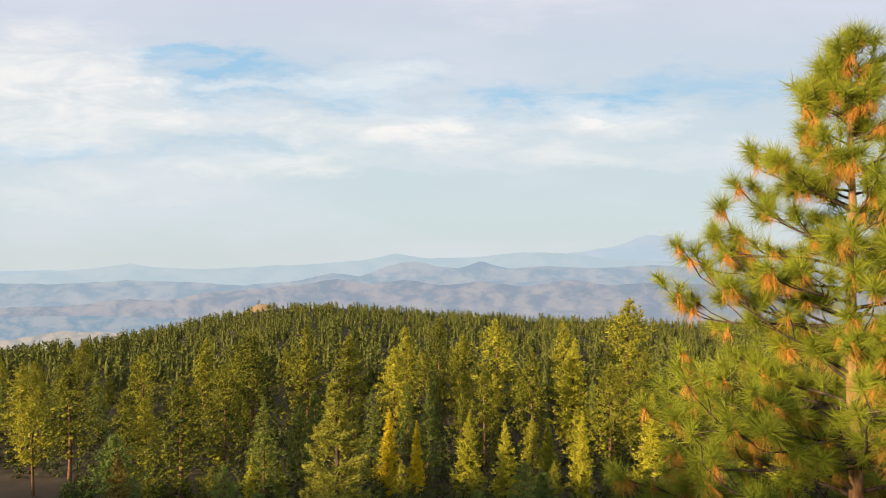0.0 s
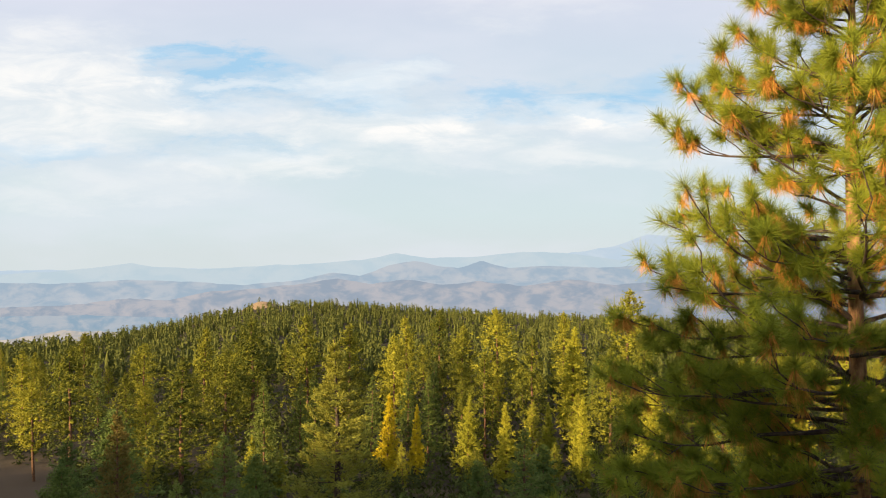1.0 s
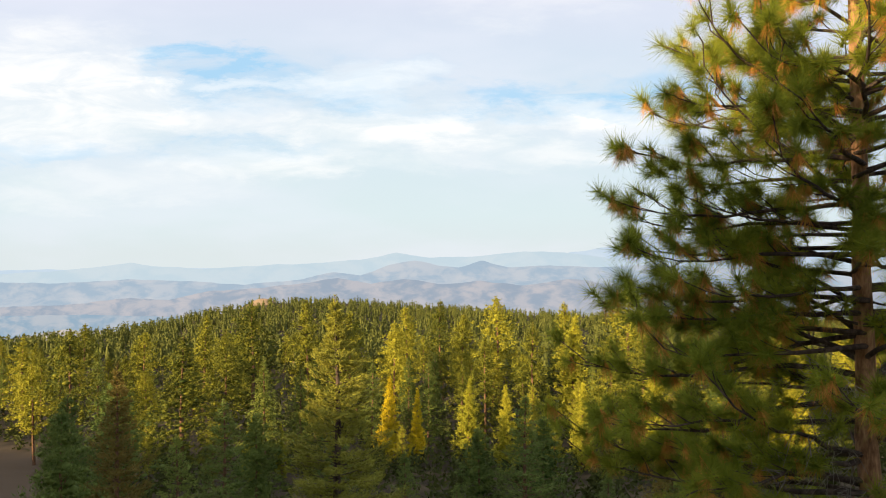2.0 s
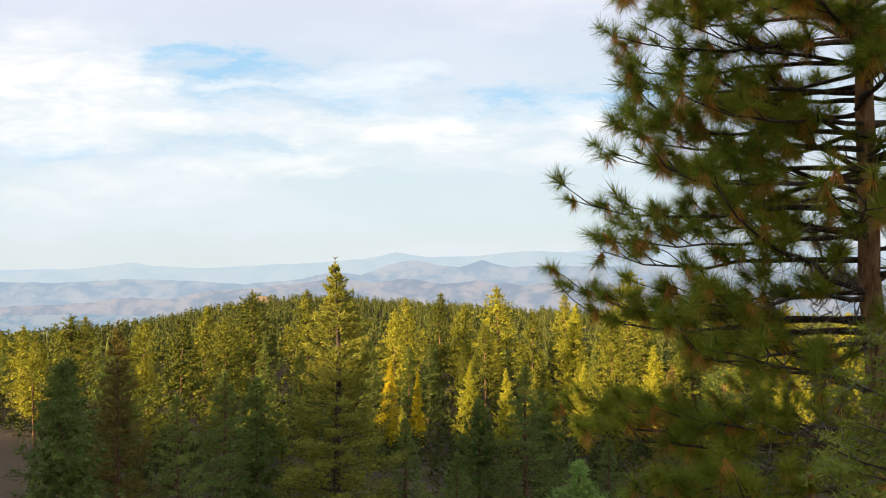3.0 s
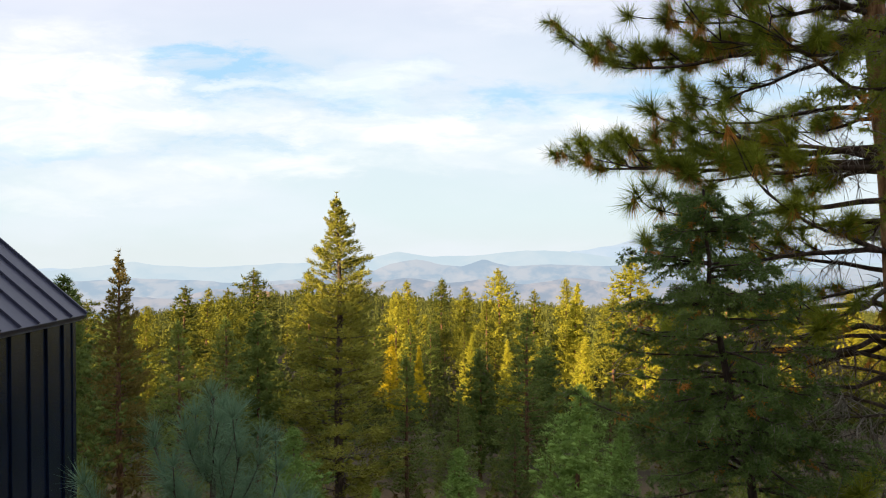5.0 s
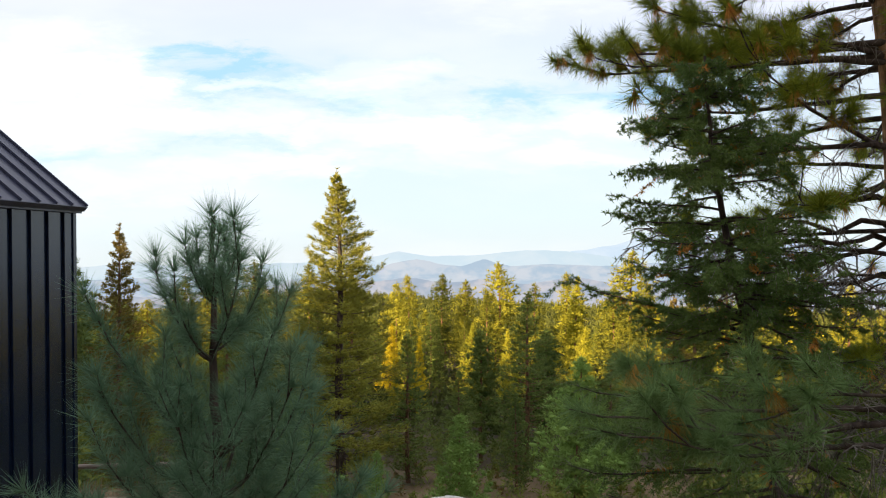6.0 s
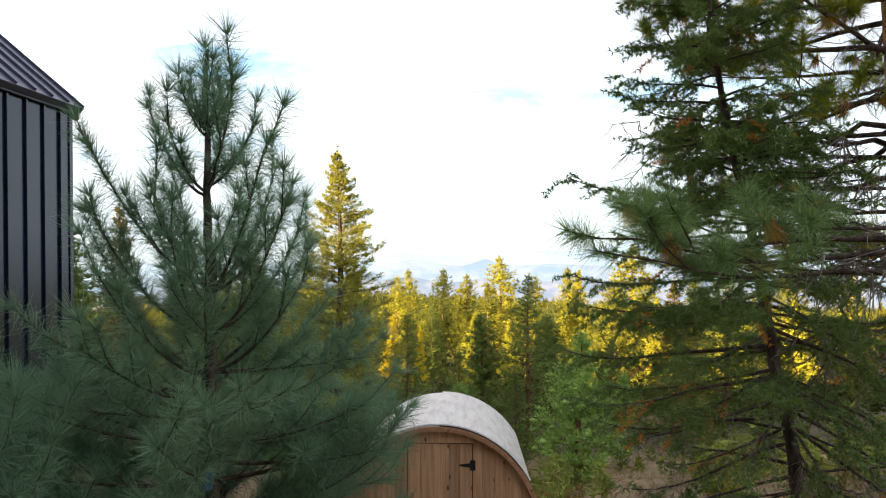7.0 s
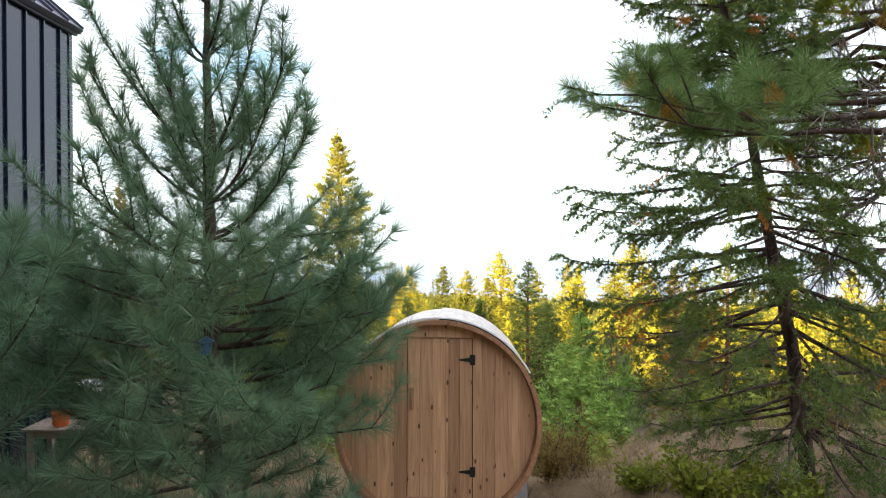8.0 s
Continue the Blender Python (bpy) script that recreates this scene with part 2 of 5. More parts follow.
def plain_material(name, colour, rough=0.5, metal=0.0, vary=0.15, scale=4.0, bump=0.0, gloss=0.5):
    m, t, bsdf, out = material(name)
    tc = t.nodes.new("ShaderNodeTexCoord")
    n = noise_node(t, tc.outputs["Object"], scale, 6.0, 0.65)
    n2 = noise_node(t, tc.outputs["Object"], scale * 9, 4.0, 0.6)
    f = math_node(t, "ADD", math_node(t, "MULTIPLY", n.outputs[0], 0.65), math_node(t, "MULTIPLY", n2.outputs[0], 0.35))
    lo = tuple(c * (1 - vary) for c in colour)
    hi = tuple(min(1, c * (1 + vary)) for c in colour)
    t.links.new(mix_colour(t, map_range(t, f, 0.3, 0.7), lo, hi), bsdf.inputs["Base Color"])
    t.links.new(map_range(t, f, 0.3, 0.7, rough * 0.85, min(1, rough * 1.2)), bsdf.inputs["Roughness"])
    bsdf.inputs["Metallic"].default_value = metal
    bsdf.inputs["Specular IOR Level"].default_value = gloss
    if bump:
        b = t.nodes.new("ShaderNodeBump")
        b.inputs["Distance"].default_value = bump
        t.links.new(n2.outputs[0], b.inputs["Height"])
        t.links.new(b.outputs[0], bsdf.inputs["Normal"])
    return m


def painted_haze_material(name, air, dark, light, clear, scale):
    """Far land, kilometres of haze put into its colour: lit slope mixed with air-coloured emission."""
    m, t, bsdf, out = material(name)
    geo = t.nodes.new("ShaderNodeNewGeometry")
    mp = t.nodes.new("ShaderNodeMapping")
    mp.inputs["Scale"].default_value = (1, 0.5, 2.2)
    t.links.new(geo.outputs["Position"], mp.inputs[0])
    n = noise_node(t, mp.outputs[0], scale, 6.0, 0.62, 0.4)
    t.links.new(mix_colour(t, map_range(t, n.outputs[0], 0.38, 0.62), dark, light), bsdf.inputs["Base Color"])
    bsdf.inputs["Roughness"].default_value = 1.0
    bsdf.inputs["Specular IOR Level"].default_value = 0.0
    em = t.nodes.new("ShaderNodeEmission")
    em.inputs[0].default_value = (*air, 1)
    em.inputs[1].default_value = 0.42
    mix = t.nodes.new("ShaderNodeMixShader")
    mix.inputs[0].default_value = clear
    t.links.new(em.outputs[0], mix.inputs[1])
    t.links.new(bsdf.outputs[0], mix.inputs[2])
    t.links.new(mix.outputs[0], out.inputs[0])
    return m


GROUND = ground_material()
CEDAR = wood_material("cedar_boards", (0.37, 0.195, 0.095), (0.6, 0.37, 0.2))
CEDAR_STAVE = wood_material("cedar_staves", (0.26, 0.12, 0.055), (0.44, 0.235, 0.12), along=1)
DECK_WOOD = wood_material("weathered_deck_boards", (0.2, 0.15, 0.11), (0.36, 0.29, 0.23), along=0, rough=0.8)
BLACK_STEEL = plain_material("black_steel_siding", (0.006, 0.012, 0.028), 0.2, 0.0, 0.2, 1.5, gloss=0.42)
ROOF_STEEL = plain_material("dark_steel_roofing", (0.036, 0.038, 0.062), 0.38, 0.0, 0.2, 1.5)
HINGE = plain_material("black_iron", (0.012, 0.012, 0.012), 0.5, 0.3)
def roof_material():
    """Pale sheet, streaked by rain down its curve."""
    m, t, bsdf, out = material("pale_roof_covering")
    tc = t.nodes.new("ShaderNodeTexCoord")
    mp = t.nodes.new("ShaderNodeMapping")
    mp.inputs["Scale"].default_value = (6.0, 1.2, 0.6)
    t.links.new(tc.outputs["Object"], mp.inputs[0])
    streak = noise_node(t, mp.outputs[0], 2.4, 7.0, 0.65)
    speck = noise_node(t, tc.outputs["Object"], 60.0, 3.0, 0.6)
    col = ramp_node(t, streak.outputs[0], [(0.3, (0.5, 0.44, 0.37)), (0.5, (0.67, 0.61, 0.53)), (0.72, (0.76, 0.7, 0.62))])
    col = mix_colour(t, map_range(t, speck.outputs[0], 0.5, 0.75, 0, 0.35), col, (0.4, 0.36, 0.32))
    t.links.new(col, bsdf.inputs["Base Color"])
    bsdf.inputs["Roughness"].default_value = 0.7
    b = t.nodes.new("ShaderNodeBump")
    b.inputs["Distance"].default_value = 0.003
    t.links.new(speck.outputs[0], b.inputs["Height"])
    t.links.new(b.outputs[0], bsdf.inputs["Normal"])
    return m


ROOF_COVER = roof_material()
KNOLL = plain_material("dry_knoll_grass", (0.2, 0.14, 0.08), 0.95, 0.0, 0.5, 0.25)
CONCRETE = plain_material("grey_concrete", (0.34, 0.33, 0.32), 0.9, 0.0, 0.2, 6.0, 0.01)
BLUE_PLASTIC = plain_material("blue_plastic", (0.03, 0.09, 0.22), 0.4)
ORANGE_PLASTIC = plain_material("orange_plastic", (0.6, 0.12, 0.03), 0.5)
WHITE_PAINT = plain_material("white_painted_board", (0.72, 0.7, 0.68), 0.6)


# ---- mesh helpers ----
def mesh_of(name, verts, tris, mat):
    """A mesh of triangles from arrays."""
    me = bpy.data.meshes.new(name)
    verts = np.ascontiguousarray(verts, dtype=np.float32)
    tris = np.ascontiguousarray(tris, dtype=np.int32)
    me.vertices.add(len(verts))
    me.vertices.foreach_set("co", verts.ravel())
    me.loops.add(tris.size)
    me.loops.foreach_set("vertex_index", tris.ravel())
    me.polygons.add(len(tris))
    me.polygons.foreach_set("loop_start", np.arange(0, tris.size, 3, dtype=np.int32))
    me.update(calc_edges=True)
    me.materials.append(mat)
    return me


def part(name, bm, mat, parent=None, label="", smooth=False):
    """Links a bmesh as one mesh object under its thing."""
    me = bpy.data.meshes.new(name)
    bmesh.ops.recalc_face_normals(bm, faces=bm.faces)
    bm.to_mesh(me)
    bm.free()
    me.materials.append(mat)
    if smooth:
        me.polygons.foreach_set("use_smooth", [True] * len(me.polygons))
    ob = new(name, me)
    if parent:
        ob.parent = parent
    return tagged(ob, label)


def box_bm(x0, y0, z0, x1, y1, z1, bevel=0.004):
    bm = bmesh.new()
    bmesh.ops.create_cube(bm, size=1.0)
    bmesh.ops.scale(bm, vec=(abs(x1 - x0), abs(y1 - y0), abs(z1 - z0)), verts=bm.verts)
    bmesh.ops.translate(bm, vec=((x0 + x1) / 2, (y0 + y1) / 2, (z0 + z1) / 2), verts=bm.verts)
    if bevel:
        bmesh.ops.bevel(bm, geom=bm.edges[:], offset=bevel, segments=1, affect="EDGES")
    return bm


def thing(name, label, category, group="", kind="", at=(0, 0, 0)):
    ob = new(name)
    ob.empty_display_size = 0.2
    ob.location = at
    return tagged(ob, label, category, group, kind)


# ---- ground: a wooded shoulder that falls away to a valley ----
CREST_PX = [-1600, -500, 0, 150, 290, 400, 470, 600, 800, 1000, 1180, 1568, 2600]
CREST_U = [(p - 784) / 1230 for p in CREST_PX]
CREST_DROP = [0.2, 0.165, 0.149, 0.135, 0.117, 0.097, 0.083, 0.085, 0.096, 0.104, 0.109, 0.115, 0.13]
CREST_FAR = [350, 400, 450, 480, 560, 640, 700, 720, 720, 710, 700, 700, 700]


def smooth_noise(x, y, scale, seed=0.0):
    return noise.noise(Vector((x / scale + seed, y / scale - seed, seed * 0.37)))


def ground_z(x, y):
    d = max(abs(y), 1.0)
    u = max(-1.5, min(1.5, x / max(d, 60.0)))
    far = float(np.interp(u, CREST_U, CREST_FAR))
    drop = float(np.interp(u, CREST_U, CREST_DROP))
    crest = 19.85 - drop * far - 10.5
    if y < 0:
        # unseen rise behind the viewer, carries the trees added for shade
        z = 18.0 * min(1.0, max(0.0, (-y - 8) / 40)) ** 1.3
    else:
        bank = float(np.interp(y, [0, 11.5, 14, 20, 30, 40, 50], [0, 0, -0.6, -2.6, -6.0, -9.0, -11.0]))
        z = float(np.interp(y, [0, 8, 9.5, 12, 14, 20, 30, 40, 50, 80, 115, 160, 300, far, far * 1.35, 2200, 3600, 4950],
                            [0, 0, -0.12, -1.0, -1.9, -4.0, -7.4, -10.0, -11.8, -16.5, -23.5, -27, -39 + (crest + 58) * 0.4, crest, crest - 60, -430, -850, -1050]))
        if y < 50:
            z += (bank - z) * max(0.0, min(1.0, (x - 0.19 * y - 0.4) / 1.6))
        if x < -2:
            level = min(1.0, (-2 - x) / 4) * max(0.0, min(1.0, (26 - y) / 10))
            z += (0.0 - z) * level
    rough = smooth_noise(x, y, 9.0) * 0.25 * min(1, d / 14) + smooth_noise(x, y, 60.0, 3.0) * 2.0 * min(1, max(0, d - 30) / 120)
    return z + rough * (1 if y < 3000 else 0.2)


def build_ground():
    ys = np.concatenate([np.linspace(-120, -10, 23), np.linspace(-6, 40, 47), np.linspace(43, 200, 54), np.linspace(212, 900, 58), np.geomspace(930, 4950, 26)])
    us = np.linspace(-1, 1, 121)
    us = np.sign(us) * np.abs(us) ** 1.8
    verts, tris = [], []
    for y in ys:
        half = max(350.0, 0.95 * abs(y) + 30)
        for u in us:
            x = u * half
            verts.append((x, y, ground_z(x, y)))
    n = len(us)
    for j in range(len(ys) - 1):
        for i in range(n - 1):
            a = j * n + i
            tris += [(a, a + 1, a + n + 1), (a, a + n + 1, a + n)]
    me = mesh_of("ground", verts, tris, GROUND)
    me.polygons.foreach_set("use_smooth", [True] * len(me.polygons))
    return tagged(new("ground", me), "dry grassy forest hillside falling away", "ground", kind="structure")


build_ground()


# ---- far ranges ----
def far_range(name, label, dist, skyline, foot, mat, seed, relief):
    """A range of hills: skyline as heights over directions, with folded slopes that run down towards the viewer."""
    pts_u = [(p - 784) / 1230 for p, q in skyline]
    pts_v = [(421 - q) / 1230 for p, q in skyline]
    us = np.linspace(-1.1, 1.1, 420)
    rows = 14
    verts, tris = [], []
    base = (421 - foot) / 1230 * (dist * 0.93)
    for j in range(rows):
        f = j / (rows - 1)
        d = dist * (1 - 0.07 * f)
        for u in us:
            top = float(np.interp(u, pts_u, pts_v)) * dist + 11.0 + smooth_noise(u * 60, seed, 1.3, seed) * relief * 0.12 + smooth_noise(u * 60, seed, 0.35, seed) * relief * 0.05
            z = top + (base - top) * f ** 0.85
            fold = smooth_noise(u * 26, f * 2.2, 1.0, seed + 5) + 0.5 * smooth_noise(u * 60, f * 4.5, 1.0, seed + 9)
            z += fold * relief * math.sin(math.pi * min(1, f * 1.1)) * 0.35
            dd = d + fold * 110 * f
            verts.append((u * dd, dd, z))
    n = len(us)
    for j in range(rows - 1):
        for i in range(n - 1):
            a = j * n + i
            tris += [(a, a + n + 1, a + 1), (a, a + n, a + n + 1)]
    me = mesh_of(name, verts, tris, mat)
    me.polygons.foreach_set("use_smooth", [True] * len(me.polygons))
    return tagged(new(name, me), label, "mountains", kind="structure")


# Each range carries its haze as painted-in glow, paler with distance.
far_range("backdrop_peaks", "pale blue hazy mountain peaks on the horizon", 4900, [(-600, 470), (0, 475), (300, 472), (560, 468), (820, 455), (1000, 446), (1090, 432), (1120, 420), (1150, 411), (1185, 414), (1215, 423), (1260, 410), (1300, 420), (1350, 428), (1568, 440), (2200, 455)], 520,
          painted_haze_material("far_peak_haze", (0.49, 0.60, 0.71), (0.2, 0.26, 0.32), (0.5, 0.48, 0.45), 0.05, 0.004), 1.3, 60)
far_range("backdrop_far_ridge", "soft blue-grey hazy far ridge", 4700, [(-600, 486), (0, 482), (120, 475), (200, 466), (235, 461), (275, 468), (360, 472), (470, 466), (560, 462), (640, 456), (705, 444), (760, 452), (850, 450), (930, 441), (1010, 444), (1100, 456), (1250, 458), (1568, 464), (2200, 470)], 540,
          painted_haze_material("far_ridge_haze", (0.49, 0.60, 0.67), (0.16, 0.2, 0.26), (0.45, 0.4, 0.37), 0.05, 0.005), 2.1, 40)
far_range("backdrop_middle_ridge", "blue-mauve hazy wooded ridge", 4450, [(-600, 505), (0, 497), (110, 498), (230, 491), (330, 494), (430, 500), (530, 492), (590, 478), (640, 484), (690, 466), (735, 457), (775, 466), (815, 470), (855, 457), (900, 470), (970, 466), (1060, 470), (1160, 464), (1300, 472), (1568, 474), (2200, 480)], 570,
          painted_haze_material("middle_ridge_haze", (0.35, 0.45, 0.55), (0.08, 0.1, 0.15), (0.6, 0.5, 0.42), 0.08, 0.006), 3.7, 45)
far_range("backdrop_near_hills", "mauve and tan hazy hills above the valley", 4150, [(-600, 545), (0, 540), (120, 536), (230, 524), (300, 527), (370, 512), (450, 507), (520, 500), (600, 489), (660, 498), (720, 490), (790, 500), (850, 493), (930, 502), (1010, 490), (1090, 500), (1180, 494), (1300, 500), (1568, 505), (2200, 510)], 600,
          painted_haze_material("near_hill_haze", (0.30, 0.37, 0.46), (0.09, 0.1, 0.14), (0.55, 0.45, 0.39), 0.11, 0.007), 5.2, 50)
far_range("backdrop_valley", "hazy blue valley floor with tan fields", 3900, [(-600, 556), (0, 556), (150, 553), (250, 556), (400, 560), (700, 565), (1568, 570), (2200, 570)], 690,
          painted_haze_material("valley_haze", (0.27, 0.38, 0.49), (0.08, 0.12, 0.16), (0.6, 0.5, 0.4), 0.09, 0.009), 7.9, 30)
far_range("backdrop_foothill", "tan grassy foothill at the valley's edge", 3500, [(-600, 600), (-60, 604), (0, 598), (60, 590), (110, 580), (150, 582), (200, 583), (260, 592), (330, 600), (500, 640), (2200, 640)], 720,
          painted_haze_material("foothill_haze", (0.36, 0.39, 0.42), (0.16, 0.15, 0.13), (0.45, 0.38, 0.29), 0.22, 0.012), 9.4, 40)


# ---- trees ----
def unit(v):
    return v / np.maximum(np.linalg.norm(v, axis=-1, keepdims=True), 1e-9)


def needles(rng, centres, axes, count, length, width, spread, back=0.0, facing=None):
    """Tufts: count needles round each centre, each a thin blade that leans away from the tuft's axis; facing: the way that the blades' flats look."""
    n = len(centres)
    c = np.repeat(centres, count, axis=0)
    a = unit(np.repeat(axes, count, axis=0))
    r = unit(rng.normal(size=(n * count, 3)))
    d = unit(a * (1 - spread) + r * spread * 1.4)
    ln = length * rng.uniform(0.6, 1.1, (n * count, 1))
    flat = unit(rng.normal(size=(n * count, 3)))
    if facing is not None:
        flat = unit(np.repeat(facing, count, axis=0) + flat * 0.45)
    side = unit(np.cross(d, flat)) * width * 0.5
    start = c - a * (back * rng.uniform(0, 1, (n * count, 1)))
    v = np.stack([start + side, start - side, start + d * ln], axis=1).reshape(-1, 3)
    return v, np.arange(len(v)).reshape(-1, 3)


def leaf_blades(rng, centres, axes, count, length, width, spread, back=0.0):
    """Like needles(), but each blade is widest in its middle: a clump of foliage."""
    v, t = needles(rng, centres, axes, count, length, width, spread, back)
    tri = v.reshape(-1, 3, 3)
    side = tri[:, 0] - tri[:, 1]
    start = (tri[:, 0] + tri[:, 1]) / 2
    mid = start * 0.55 + tri[:, 2] * 0.45
    quad = np.stack([start, mid + side * 0.5, tri[:, 2], mid - side * 0.5], axis=1).reshape(-1, 3)
    k = np.arange(len(tri))[:, None] * 4
    return quad, np.concatenate([k + [0, 1, 2], k + [0, 2, 3]], axis=1).reshape(-1, 3)


def tube(path, radii, sides=6):
    """A tapering limb along a path."""
    path = np.asarray(path, float)
    tang = unit(np.gradient(path, axis=0))
    ref = np.array([0.31, 0.17, 0.93]) if abs(tang[0][2]) < 0.8 else np.array([1.0, 0.1, 0.0])
    e1 = unit(np.cross(tang, ref))
    e2 = np.cross(tang, e1)
    ang = np.linspace(0, 2 * np.pi, sides, endpoint=False)
    ring = path[:, None] + np.asarray(radii)[:, None, None] * (np.cos(ang)[None, :, None] * e1[:, None] + np.sin(ang)[None, :, None] * e2[:, None])
    v = ring.reshape(-1, 3)
    t = []
    for j in range(len(path) - 1):
        for i in range(sides):
            a, b = j * sides + i, j * sides + (i + 1) % sides
            t += [(a, b, b + sides), (a, b + sides, a + sides)]
    return v, np.array(t)


class Pile:
    """Gathers pieces of one mesh."""
    def __init__(self):
        self.v, self.t, self.n = [], [], 0

    def add(self, vt):
        v, t = vt
        self.v.append(v)
        self.t.append(t + self.n)
        self.n += len(v)

    def mesh(self, name, mat):
        return mesh_of(name, np.concatenate(self.v), np.concatenate(self.t), mat)


def limb(rng, start, azimuth, length, rise, sag, steps=7, wobble=0.06):
    """The path of a branch: rise is its first slope, sag bends it down (negative: up) towards the tip."""
    s = np.linspace(0, 1, steps)
    out = np.array([math.cos(azimuth), math.sin(azimuth), 0])
    turn = np.array([-math.sin(azimuth), math.cos(azimuth), 0])
    p = np.array(start)[None] + s[:, None] * length * out + (s * rise - s ** 2 * sag)[:, None] * length * np.array([0, 0, 1])
    p += np.cumsum(rng.normal(0, wobble * length / steps, (steps, 1)), axis=0) * turn
    p[1:, 2] += np.cumsum(rng.normal(0, wobble * 0.5 * length / steps, steps - 1))
    return p


def along(path, f):
    k = np.clip(f, 0, 0.9999) * (len(path) - 1)
    i = k.astype(int)
    w = (k - i)[:, None]
    return path[i] * (1 - w) + path[i + 1] * w, unit(path[np.minimum(i + 1, len(path) - 1)] - path[i])


def ragged_cone(rng, base, height, radius, shape, rings, sides, bottom=0.0):
    """The closed heart of a crown: rings of uneven radius that narrow to the tip."""
    v, t = [], []
    for j in range(rings):
        f = j / rings
        a0 = rng.uniform(0, 1)
        for i in range(sides):
            a = 2 * np.pi * (i + a0 * 0.5) / sides
            r = max(0.03, radius * shape(f)) * rng.uniform(0.7, 1.15) * (1.0 if j % 2 else 0.8)
            v.append((base[0] + math.cos(a) * r, base[1] + math.sin(a) * r, base[2] + height * (bottom + (1 - bottom) * f) + rng.uniform(-0.35, 0.1) * height / rings))
    v.append((base[0], base[1], base[2] + height))
    for j in range(rings - 1):
        for i in range(sides):
            a, b = j * sides + i, j * sides + (i + 1) % sides
            t += [(a, b, b + sides), (a, b + sides, a + sides)]
    last = (rings - 1) * sides
    t += [(last + i, last + (i + 1) % sides, len(v) - 1) for i in range(sides)]
    return np.array(v), np.array(t)


def puffs(rng, centres, sizes):
    """Small uneven lumps: the closed hearts of foliage clumps."""
    n = len(centres)
    six = np.array([(1, 0, 0), (0, 1, 0), (-1, 0, 0), (0, -1, 0), (0, 0, 0.8), (0, 0, -0.7)], float)
    spin = rng.uniform(0, 2 * np.pi, n)
    c, q = np.cos(spin)[:, None], np.sin(spin)[:, None]
    v = np.stack([six[None, :, 0] * c - six[None, :, 1] * q, six[None, :, 0] * q + six[None, :, 1] * c, np.repeat(six[None, :, 2], n, axis=0)], axis=2)
    v = v * rng.uniform(0.7, 1.2, (n, 6, 1)) * np.asarray(sizes)[:, None, None] + centres[:, None]
    faces = np.array([(0, 1, 4), (1, 2, 4), (2, 3, 4), (3, 0, 4), (1, 0, 5), (2, 1, 5), (3, 2, 5), (0, 3, 5)])
    return v.reshape(-1, 3), (np.arange(n)[:, None, None] * 6 + faces).reshape(-1, 3)


